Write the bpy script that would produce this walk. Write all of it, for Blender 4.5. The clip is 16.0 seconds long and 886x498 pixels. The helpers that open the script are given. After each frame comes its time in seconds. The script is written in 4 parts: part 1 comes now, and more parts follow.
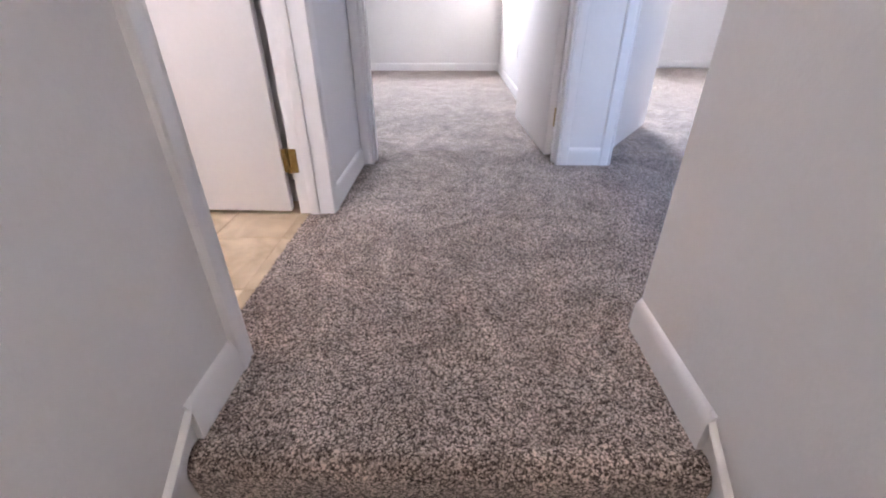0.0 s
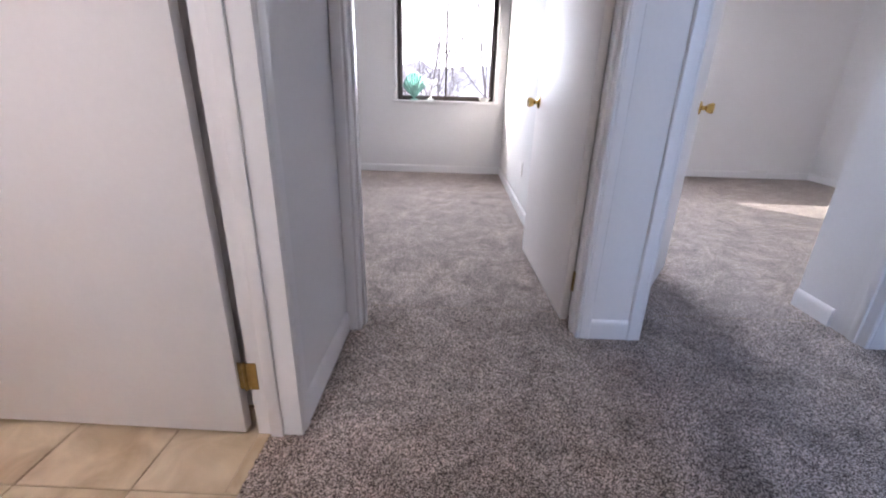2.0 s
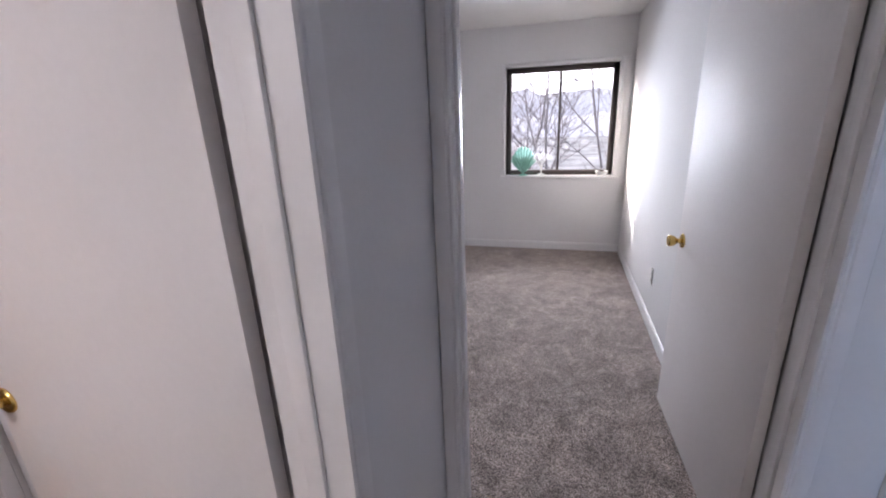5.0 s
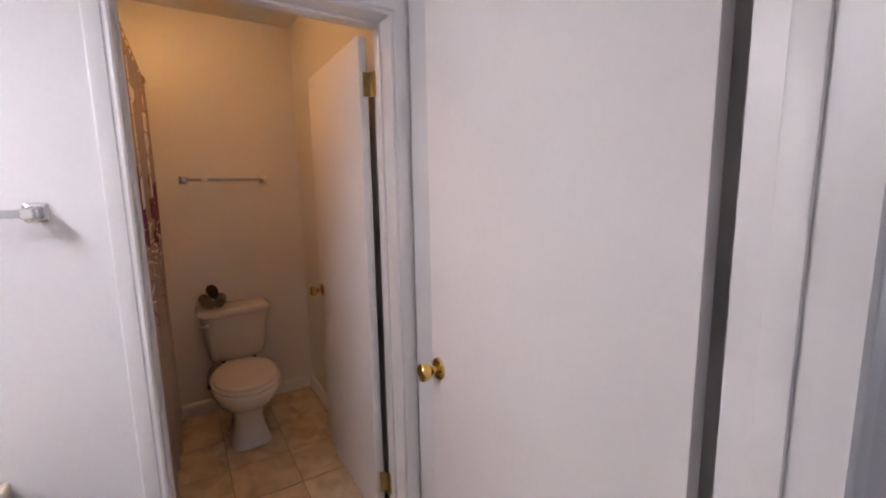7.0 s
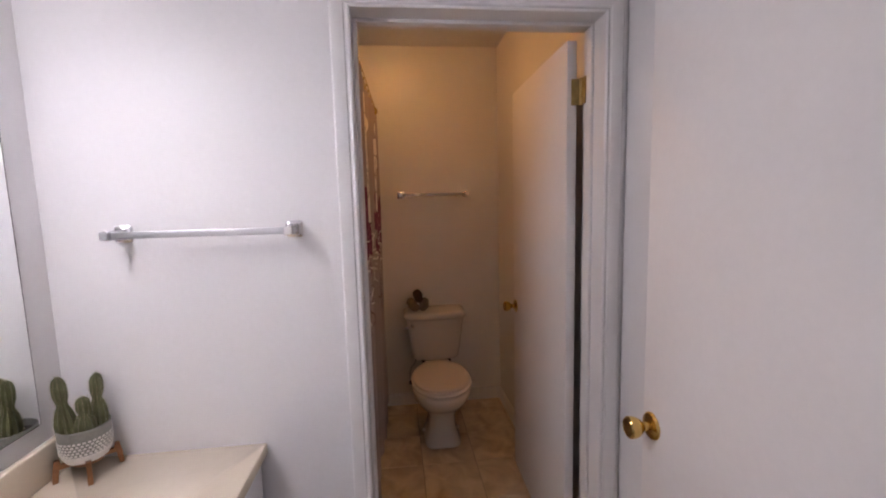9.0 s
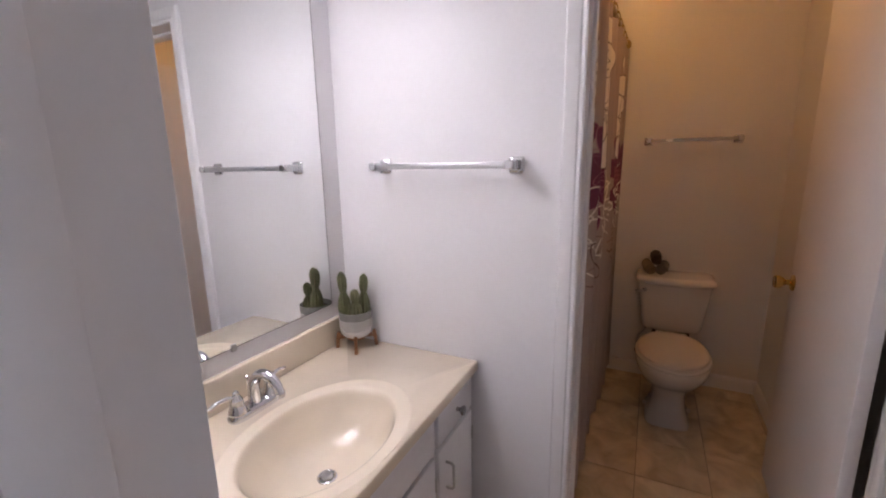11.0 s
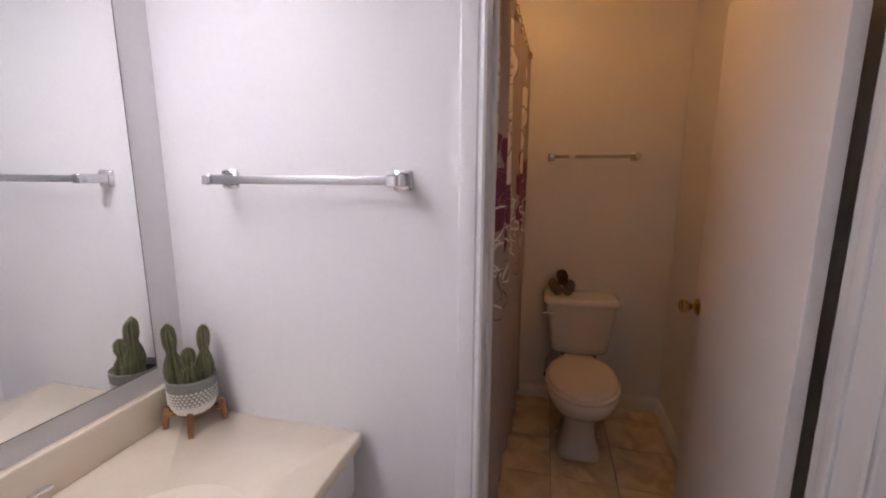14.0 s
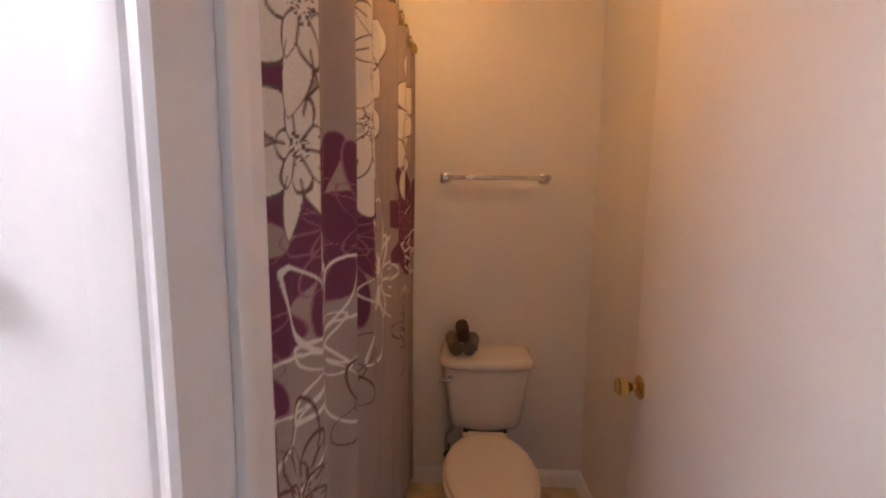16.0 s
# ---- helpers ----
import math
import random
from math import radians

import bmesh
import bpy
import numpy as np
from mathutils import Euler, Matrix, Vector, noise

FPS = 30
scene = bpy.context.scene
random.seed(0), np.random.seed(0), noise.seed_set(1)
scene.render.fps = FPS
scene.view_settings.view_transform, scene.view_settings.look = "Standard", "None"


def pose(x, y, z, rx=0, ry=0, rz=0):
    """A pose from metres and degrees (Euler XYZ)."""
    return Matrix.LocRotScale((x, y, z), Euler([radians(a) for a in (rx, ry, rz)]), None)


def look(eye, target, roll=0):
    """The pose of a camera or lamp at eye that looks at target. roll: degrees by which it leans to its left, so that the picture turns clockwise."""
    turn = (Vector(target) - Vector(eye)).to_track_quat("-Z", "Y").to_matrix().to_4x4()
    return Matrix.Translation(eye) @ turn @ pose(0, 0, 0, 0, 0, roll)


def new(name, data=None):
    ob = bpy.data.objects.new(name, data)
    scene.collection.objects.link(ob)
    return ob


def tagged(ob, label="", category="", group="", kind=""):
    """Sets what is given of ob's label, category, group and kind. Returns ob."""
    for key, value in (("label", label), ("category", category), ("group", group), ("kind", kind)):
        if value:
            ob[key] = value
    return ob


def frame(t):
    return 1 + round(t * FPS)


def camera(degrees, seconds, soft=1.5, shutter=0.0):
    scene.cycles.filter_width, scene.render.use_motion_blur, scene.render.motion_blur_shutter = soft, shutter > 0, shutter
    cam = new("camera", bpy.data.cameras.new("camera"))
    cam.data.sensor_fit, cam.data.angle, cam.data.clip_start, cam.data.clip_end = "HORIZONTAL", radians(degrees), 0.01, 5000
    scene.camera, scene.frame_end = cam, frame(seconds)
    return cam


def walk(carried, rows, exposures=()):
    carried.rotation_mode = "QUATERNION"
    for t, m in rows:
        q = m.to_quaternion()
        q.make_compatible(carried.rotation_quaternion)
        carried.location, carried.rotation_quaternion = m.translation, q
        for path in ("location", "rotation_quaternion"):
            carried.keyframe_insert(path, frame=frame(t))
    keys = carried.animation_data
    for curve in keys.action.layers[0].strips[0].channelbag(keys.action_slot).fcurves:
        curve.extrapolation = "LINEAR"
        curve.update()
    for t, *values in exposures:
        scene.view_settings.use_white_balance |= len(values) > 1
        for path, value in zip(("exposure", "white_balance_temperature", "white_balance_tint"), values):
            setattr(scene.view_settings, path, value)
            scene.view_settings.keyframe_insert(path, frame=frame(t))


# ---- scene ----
cam = camera(93.3, 16.0, soft=2.0)
PATH = [
    (0, (0.754, 2.311, 0.69), (0.705, 4.043, -0.308), -0.2),
    (0.5, (0.753, 2.41, 0.702), (0.668, 4.192, -0.2), -0.0),
    (1, (0.692, 2.587, 0.831), (0.607, 4.374, -0.065), 1.3),
    (1.5, (0.679, 2.649, 0.943), (0.659, 4.484, 0.147), -0.2),
    (2, (0.716, 2.813, 0.983), (0.682, 4.68, 0.268), 1.6),
    (2.5, (0.738, 2.942, 1.124), (0.626, 4.832, 0.479), -0.8),
    (3, (0.681, 3.066, 1.219), (0.491, 4.893, 0.43), -2.5),
    (5.5, (0.602, 3.255, 1.539), (-0.202, 5.011, 1.02), -2.3),
    (6, (0.562, 3.204, 1.446), (-0.693, 4.71, 1.052), -4.4),
    (6.5, (0.518, 3.169, 1.45), (-1.052, 4.353, 1.083), -4.9),
    (7, (0.417, 3.161, 1.46), (-1.258, 4.215, 1.173), -1.0),
    (7.5, (0.363, 3.185, 1.458), (-1.498, 3.846, 1.146), -1.7),
    (8, (0.332, 3.204, 1.48), (-1.606, 3.65, 1.268), -1.8),
    (8.5, (0.313, 3.208, 1.504), (-1.65, 3.587, 1.455), -1.6),
    (9, (0.315, 3.174, 1.488), (-1.661, 3.387, 1.262), -1.5),
    (9.5, (0.301, 3.195, 1.462), (-1.669, 3.056, 1.146), -1.7),
    (10, (0.309, 3.233, 1.45), (-1.591, 2.72, 1.096), -2.2),
    (10.2, (0.321, 3.25, 1.436), (-1.537, 2.613, 1.057), -2.2),
    (12.3, (0.186, 3.215, 1.422), (-1.474, 2.134, 1.147), 0.5),
    (12.5, (0.18, 3.213, 1.435), (-1.465, 2.098, 1.21), 0.4),
    (13, (0.174, 3.212, 1.457), (-1.47, 2.09, 1.259), 0.1),
    (13.5, (0.102, 3.22, 1.443), (-1.636, 2.271, 1.163), -0.8),
    (14, (-0.038, 3.201, 1.432), (-1.948, 2.719, 1.083), 0.2),
    (14.5, (-0.172, 3.202, 1.437), (-2.112, 2.821, 1.141), -0.9),
    (15, (-0.381, 3.277, 1.427), (-2.327, 2.97, 1.083), -1.0),
    (15.5, (-0.562, 3.323, 1.419), (-2.526, 3.116, 1.103), 0.3),
    (16, (-0.675, 3.268, 1.446), (-2.659, 3.198, 1.202), 0.8),
]
EXPOSURES = [(0.0, 1.98, 6500, 16), (1.0, 1.70, 6500, 16), (2.5, 1.15, 6500, 16), (5.5, 0.78, 6500, 16), (7.0, 0.88, 6500, 16), (8.5, 0.55, 6500, 16),
             (10.0, 0.58, 6500, 16), (13.0, 0.52, 6500, 16), (14.5, 0.56, 6500, 16), (15.2, 0.80, 6500, 16), (16.0, 1.30, 6500, 16)]
walk(cam, [(t, look(eye, target, roll)) for t, eye, target, roll in PATH], EXPOSURES)

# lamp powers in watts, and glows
WIN_POWER, ROOM_FILL_POWER, VANITY_POWER = 18.0, 13.5, 1.05
SHADE_GLOW, WC_GLOW, STAIR_FILL_GLOW, SKY_GLOW = 3.8, 35.0, 18.5, 4.0

# ---------------------------------------------------------------- world, sun, lamps
SUN_WAY = Vector((1.187, -1.0, -0.62)).normalized()
world = bpy.data.worlds.new("world")
scene.world = world
world.use_nodes = True
wn = world.node_tree
for n in list(wn.nodes):
    wn.nodes.remove(n)
sky = wn.nodes.new("ShaderNodeTexSky")
sky.sky_type = "NISHITA"
sky.sun_disc = False
sky.sun_elevation = math.asin(-SUN_WAY.z)
sky.sun_rotation = math.atan2(-SUN_WAY.x, -SUN_WAY.y)
sky.air_density, sky.dust_density = 1.2, 2.0
bg = wn.nodes.new("ShaderNodeBackground")
bg.inputs["Strength"].default_value = 0.15
wout = wn.nodes.new("ShaderNodeOutputWorld")
wn.links.new(sky.outputs[0], bg.inputs[0])
wn.links.new(bg.outputs[0], wout.inputs[0])

sun_data = bpy.data.lights.new("sun", "SUN")
sun_data.energy, sun_data.angle, sun_data.color = 5.0, radians(0.5), (1.0, 0.95, 0.87)
sun = new("sun", sun_data)
sun.rotation_mode = "QUATERNION"
sun.rotation_quaternion = SUN_WAY.to_track_quat("-Z", "Y")


def area_lamp(name, m, sx, sy, power, colour, shape="RECTANGLE", spread=180):
    d = bpy.data.lights.new(name, "AREA")
    d.shape, d.size, d.size_y, d.energy, d.color = shape, sx, sy, power, colour
    d.spread = radians(spread)
    ob = new(name, d)
    ob.matrix_world = m
    return ob


# daylight through the two bedroom windows
area_lamp("daylight_lamp", pose(0.49, 8.085, 1.42, -78, 0, 0), 0.74, 0.78, WIN_POWER, (0.80, 0.88, 1.0), spread=115)
area_lamp("daylight_lamp", pose(2.10, 8.36, 1.42, -78, 0, 0), 1.0, 0.78, WIN_POWER * 1.6, (0.80, 0.88, 1.0), spread=115)
# added lamp in an unseen room off the landing: bluish light on the hall end
area_lamp("daylight_lamp", pose(2.06, 1.27, 1.45, 90, 0, 0), 0.98, 1.08, ROOM_FILL_POWER, (0.42, 0.62, 1.0))


# ---------------------------------------------------------------- materials
def node_mat(name):
    m = bpy.data.materials.new(name)
    m.use_nodes = True
    t = m.node_tree
    return m, t, t.nodes["Principled BSDF"]


def mat(name, base, rough=0.5, metal=0.0, grain=0.06, grain_scale=60.0, stain=0.06, stain_scale=2.5,
        bump=0.1, bump_scale=180.0, coat=0.0, spec=0.5):
    """A painted or plain surface with grain, faint stains and fine relief."""
    m, t, b = node_mat(name)
    geo = t.nodes.new("ShaderNodeNewGeometry")
    fine = t.nodes.new("ShaderNodeTexNoise")
    fine.inputs["Scale"].default_value, fine.inputs["Detail"].default_value = grain_scale, 4
    wide = t.nodes.new("ShaderNodeTexNoise")
    wide.inputs["Scale"].default_value, wide.inputs["Detail"].default_value = stain_scale, 5
    for n in (fine, wide):
        t.links.new(geo.outputs["Position"], n.inputs["Vector"])
    val = base
    for n, amount in ((fine, grain), (wide, stain)):
        ramp = t.nodes.new("ShaderNodeMapRange")
        ramp.inputs["From Min"].default_value, ramp.inputs["From Max"].default_value = 0.3, 0.7
        ramp.inputs["To Min"].default_value, ramp.inputs["To Max"].default_value = 1 - amount, 1 + amount * 0.5
        t.links.new(n.outputs["Fac"], ramp.inputs["Value"])
        mul = t.nodes.new("ShaderNodeVectorMath")
        mul.operation = "SCALE"
        if isinstance(val, tuple):
            mul.inputs[0].default_value = val[:3]
        else:
            t.links.new(val, mul.inputs[0])
        t.links.new(ramp.outputs[0], mul.inputs["Scale"])
        val = mul.outputs[0]
    t.links.new(val, b.inputs["Base Color"])
    rr = t.nodes.new("ShaderNodeMapRange")
    rr.inputs["To Min"].default_value, rr.inputs["To Max"].default_value = max(rough - 0.08, 0.02), rough + 0.1
    t.links.new(wide.outputs["Fac"], rr.inputs["Value"])
    t.links.new(rr.outputs[0], b.inputs["Roughness"])
    b.inputs["Metallic"].default_value = metal
    b.inputs["Coat Weight"].default_value = coat
    b.inputs["Specular IOR Level"].default_value = spec
    if bump:
        rel = t.nodes.new("ShaderNodeTexNoise")
        rel.inputs["Scale"].default_value, rel.inputs["Detail"].default_value = bump_scale, 3
        t.links.new(geo.outputs["Position"], rel.inputs["Vector"])
        bp = t.nodes.new("ShaderNodeBump")
        bp.inputs["Strength"].default_value, bp.inputs["Distance"].default_value = bump, 0.002
        t.links.new(rel.outputs["Fac"], bp.inputs["Height"])
        t.links.new(bp.outputs[0], b.inputs["Normal"])
    return m


def carpet_mat():
    """Cut-pile carpet: speckled tufts in greys and browns, with broad brushed patches."""
    m, t, b = node_mat("carpet")
    geo = t.nodes.new("ShaderNodeNewGeometry")
    tuft = t.nodes.new("ShaderNodeTexVoronoi")
    tuft.inputs["Scale"].default_value = 300
    speck = t.nodes.new("ShaderNodeTexNoise")
    speck.inputs["Scale"].default_value, speck.inputs["Detail"].default_value = 190, 4
    brush = t.nodes.new("ShaderNodeTexNoise")
    brush.inputs["Scale"].default_value, brush.inputs["Detail"].default_value = 5.5, 4
    brush.inputs["Distortion"].default_value = 1.2
    for n in (tuft, speck, brush):
        t.links.new(geo.outputs["Position"], n.inputs["Vector"])
    split = t.nodes.new("ShaderNodeSeparateColor")
    t.links.new(tuft.outputs["Color"], split.inputs[0])
    half = t.nodes.new("ShaderNodeMath")
    half.operation = "MULTIPLY_ADD"
    half.inputs[1].default_value, half.inputs[2].default_value = 0.45, 0.0
    t.links.new(split.outputs[0], half.inputs[0])
    add = t.nodes.new("ShaderNodeMath")
    add.operation = "MULTIPLY_ADD"
    add.inputs[1].default_value = 0.62
    t.links.new(speck.outputs["Fac"], add.inputs[0])
    t.links.new(half.outputs[0], add.inputs[2])
    # beside yarn tones, the ramp paints tuft highlights and shaded gaps into the colour
    ramp = t.nodes.new("ShaderNodeValToRGB")
    e = ramp.color_ramp.elements
    e[0].position, e[0].color = 0.34, (0.050, 0.033, 0.028, 1)
    e[1].position, e[1].color = 0.74, (0.72, 0.60, 0.54, 1)
    mid = e.new(0.52)
    mid.color = (0.225, 0.176, 0.154, 1)
    t.links.new(add.outputs[0], ramp.inputs[0])
    rng = t.nodes.new("ShaderNodeMapRange")
    rng.inputs["From Min"].default_value, rng.inputs["From Max"].default_value = 0.32, 0.68
    rng.inputs["To Min"].default_value, rng.inputs["To Max"].default_value = 0.70, 1.28
    t.links.new(brush.outputs["Fac"], rng.inputs["Value"])
    mul = t.nodes.new("ShaderNodeVectorMath")
    mul.operation = "SCALE"
    t.links.new(ramp.outputs[0], mul.inputs[0])
    t.links.new(rng.outputs[0], mul.inputs["Scale"])
    t.links.new(mul.outputs[0], b.inputs["Base Color"])
    b.inputs["Roughness"].default_value = 0.95
    b.inputs["Specular IOR Level"].default_value = 0.15
    b.inputs["Sheen Weight"].default_value = 0.25
    bp = t.nodes.new("ShaderNodeBump")
    bp.inputs["Strength"].default_value, bp.inputs["Distance"].default_value = 0.8, 0.006
    t.links.new(add.outputs[0], bp.inputs["Height"])
    t.links.new(bp.outputs[0], b.inputs["Normal"])
    return m


def tile_mat():
    """Beige ceramic tile with cloudy mottling, each tile a little different."""
    m, t, b = node_mat("beige_tile")
    geo, info = t.nodes.new("ShaderNodeNewGeometry"), t.nodes.new("ShaderNodeObjectInfo")
    move = t.nodes.new("ShaderNodeVectorMath")
    move.operation = "MULTIPLY_ADD"
    move.inputs[1].default_value = (7, 7, 7)
    t.links.new(info.outputs["Random"], move.inputs[0])
    t.links.new(geo.outputs["Position"], move.inputs[2])
    cloud = t.nodes.new("ShaderNodeTexNoise")
    cloud.inputs["Scale"].default_value, cloud.inputs["Detail"].default_value = 7, 6
    cloud.inputs["Distortion"].default_value = 0.8
    t.links.new(move.outputs[0], cloud.inputs["Vector"])
    ramp = t.nodes.new("ShaderNodeValToRGB")
    e = ramp.color_ramp.elements
    e[0].position, e[0].color = 0.32, (0.47, 0.35, 0.22, 1)
    e[1].position, e[1].color = 0.66, (0.73, 0.60, 0.43, 1)
    t.links.new(cloud.outputs["Fac"], ramp.inputs[0])
    t.links.new(ramp.outputs[0], b.inputs["Base Color"])
    b.inputs["Roughness"].default_value = 0.38
    fine = t.nodes.new("ShaderNodeTexNoise")
    fine.inputs["Scale"].default_value = 90
    t.links.new(geo.outputs["Position"], fine.inputs["Vector"])
    bp = t.nodes.new("ShaderNodeBump")
    bp.inputs["Strength"].default_value, bp.inputs["Distance"].default_value = 0.15, 0.002
    t.links.new(fine.outputs["Fac"], bp.inputs["Height"])
    t.links.new(bp.outputs[0], b.inputs["Normal"])
    return m


def glow_mat(name, colour, strength):
    m, t, b = node_mat(name)
    b.inputs["Base Color"].default_value = (*colour, 1)
    b.inputs["Roughness"].default_value = 0.3
    b.inputs["Emission Color"].default_value = (*colour, 1)
    b.inputs["Emission Strength"].default_value = strength
    return m


def print_mat():
    """Curtain cloth: the printed colours with a fine weave."""
    m, t, b = node_mat("printed_cloth")
    att = t.nodes.new("ShaderNodeAttribute")
    att.attribute_name = "print"
    geo = t.nodes.new("ShaderNodeNewGeometry")
    weave = t.nodes.new("ShaderNodeTexNoise")
    weave.inputs["Scale"].default_value, weave.inputs["Detail"].default_value = 220, 3
    t.links.new(geo.outputs["Position"], weave.inputs["Vector"])
    rng = t.nodes.new("ShaderNodeMapRange")
    rng.inputs["To Min"].default_value, rng.inputs["To Max"].default_value = 0.82, 1.15
    t.links.new(weave.outputs["Fac"], rng.inputs["Value"])
    mul = t.nodes.new("ShaderNodeVectorMath")
    mul.operation = "SCALE"
    t.links.new(att.outputs["Color"], mul.inputs[0])
    t.links.new(rng.outputs[0], mul.inputs["Scale"])
    t.links.new(mul.outputs[0], b.inputs["Base Color"])
    b.inputs["Roughness"].default_value = 0.75
    bp = t.nodes.new("ShaderNodeBump")
    bp.inputs["Strength"].default_value, bp.inputs["Distance"].default_value = 0.2, 0.001
    t.links.new(weave.outputs["Fac"], bp.inputs["Height"])
    t.links.new(bp.outputs[0], b.inputs["Normal"])
    return m


def glass_mat(name, tint=(1, 1, 1), rough=0.0):
    m, t, b = node_mat(name)
    b.inputs["Base Color"].default_value = (*tint, 1)
    b.inputs["Roughness"].default_value = rough
    b.inputs["Transmission Weight"].default_value = 1.0
    b.inputs["IOR"].default_value = 1.45
    return m


M_WALL = mat("wall_paint", (0.78, 0.765, 0.765), 0.78, grain=0.015, stain=0.03, stain_scale=1.6, bump=0.22, bump_scale=130, spec=0.12)
M_BATH = mat("bath_wall_paint", (0.80, 0.785, 0.795), 0.42, grain=0.012, stain=0.03, stain_scale=1.8, bump=0.16, bump_scale=70, spec=0.32)
M_WC = mat("wc_wall_paint", (0.78, 0.74, 0.70), 0.33, grain=0.012, stain=0.03, stain_scale=1.8, bump=0.16, bump_scale=70)
M_CEIL = mat("ceiling_paint", (0.80, 0.79, 0.78), 0.8, grain=0.03, stain=0.03, bump=0.5, bump_scale=110)
M_TRIM = mat("trim_paint", (0.80, 0.785, 0.79), 0.34, grain=0.015, stain=0.035, stain_scale=5, bump=0.12, bump_scale=55)
M_DOOR = mat("door_paint", (0.80, 0.765, 0.755), 0.58, grain=0.015, stain=0.03, stain_scale=3, bump=0.12, bump_scale=60, spec=0.22)
M_CAB = mat("cabinet_paint", (0.79, 0.78, 0.79), 0.38, grain=0.02, stain=0.05, stain_scale=6, bump=0.12, bump_scale=60)
M_CARPET = carpet_mat()
M_TILE = tile_mat()
M_GROUT = mat("grout", (0.38, 0.285, 0.19), 0.9, grain=0.12, stain=0.15, bump=0.4, bump_scale=300)
M_BRASS = mat("brass", (0.72, 0.50, 0.17), 0.20, 1.0, grain=0.05, stain=0.12, stain_scale=40, bump=0.03)
M_OLDBRASS = mat("old_brass", (0.42, 0.30, 0.12), 0.34, 1.0, grain=0.12, stain=0.2, stain_scale=50, bump=0.1)
M_CHROME = mat("chrome", (0.66, 0.66, 0.68), 0.09, 1.0, grain=0.01, stain=0.03, bump=0.0)
M_BAR = mat("satin_chrome", (0.60, 0.60, 0.62), 0.32, 1.0, grain=0.01, stain=0.03, bump=0.0)
M_STEEL = mat("brushed_steel", (0.55, 0.54, 0.53), 0.28, 1.0, grain=0.04, stain=0.05, bump=0.03)
M_ACRYL = mat("satin_bar", (0.55, 0.53, 0.52), 0.25, 0.55, grain=0.01, stain=0.02, bump=0.0)
M_CERAMIC = mat("toilet_ceramic", (0.78, 0.72, 0.66), 0.10, grain=0.0, stain=0.02, bump=0.0, coat=0.4)
M_SEAT = mat("seat_plastic", (0.77, 0.68, 0.61), 0.22, grain=0.0, stain=0.02, bump=0.0)
M_MARBLE = mat("cultured_marble", (0.80, 0.695, 0.55), 0.14, grain=0.015, grain_scale=25, stain=0.05, stain_scale=4, bump=0.0, coat=0.3)
M_MIRROR = mat("mirror_silver", (0.92, 0.935, 0.93), 0.0, 1.0, grain=0.0, stain=0.0, bump=0.0)
M_MIRROR.node_tree.nodes["Principled BSDF"].inputs["Roughness"].default_value = 0.0
for link in list(M_MIRROR.node_tree.links):
    if link.to_socket.name == "Roughness":
        M_MIRROR.node_tree.links.remove(link)
M_DARK = mat("dark_bronze", (0.085, 0.066, 0.062), 0.42, 0.3, grain=0.1, stain=0.1, bump=0.05)
M_BLACK = mat("black_plastic", (0.010, 0.009, 0.010), 0.48, grain=0.05, stain=0.05, bump=0.02)
M_CACTUS = mat("cactus_skin", (0.125, 0.130, 0.055), 0.6, grain=0.35, grain_scale=320, stain=0.3, stain_scale=35, bump=0.7, bump_scale=350)
M_SPINE = mat("cactus_spine", (0.50, 0.42, 0.27), 0.7, grain=0.1, stain=0.1, bump=0.0)
M_POT = mat("pot_clay", (0.23, 0.225, 0.205), 0.8, grain=0.12, grain_scale=150, stain=0.1, stain_scale=20, bump=0.3, bump_scale=200)
M_POTWHITE = mat("pot_white", (0.74, 0.70, 0.66), 0.7, grain=0.06, stain=0.08, stain_scale=20, bump=0.2)
M_SOIL = mat("soil", (0.04, 0.03, 0.022), 0.95, grain=0.4, grain_scale=200, stain=0.3, bump=0.9, bump_scale=150)
M_WOOD = mat("stand_wood", (0.27, 0.115, 0.04), 0.45, grain=0.25, grain_scale=90, stain=0.2, stain_scale=25, bump=0.15)
M_SOAP = mat("lilac_soap", (0.15, 0.105, 0.15), 0.12, grain=0.0, stain=0.06, bump=0.0, coat=0.5)
M_LABEL = mat("soap_label", (0.30, 0.20, 0.30), 0.4, grain=0.1, stain=0.15, stain_scale=60, bump=0.0)
M_LABELPRINT = mat("soap_label_print", (0.70, 0.62, 0.66), 0.4, grain=0.1, stain=0.1, bump=0.0)
M_TOWEL1 = mat("brown_towel", (0.055, 0.030, 0.020), 0.95, grain=0.35, grain_scale=350, stain=0.2, stain_scale=30, bump=0.9, bump_scale=400)
M_TOWEL2 = mat("olive_towel", (0.23, 0.175, 0.11), 0.95, grain=0.35, grain_scale=350, stain=0.2, stain_scale=30, bump=0.9, bump_scale=400)
M_TOWEL3 = mat("grey_towel", (0.19, 0.16, 0.14), 0.95, grain=0.35, grain_scale=350, stain=0.2, stain_scale=30, bump=0.9, bump_scale=400)
M_PRINT = print_mat()
M_GLASS = glass_mat("window_glass")
M_TEAL = mat("teal_glass", (0.36, 0.70, 0.58), 0.12, grain=0.0, stain=0.15, stain_scale=20, bump=0.0, coat=0.4)
M_TEAL.node_tree.nodes["Principled BSDF"].inputs["Transmission Weight"].default_value = 0.15
M_WHITEGLASS = mat("white_ceramic", (0.82, 0.81, 0.80), 0.2, grain=0.0, stain=0.02, bump=0.0)
M_SHADE = glow_mat("lit_shade_glass", (0.975, 0.955, 1.0), SHADE_GLOW)
M_WCSHADE = glow_mat("warm_shade_glass", (1.0, 0.51, 0.18), WC_GLOW)
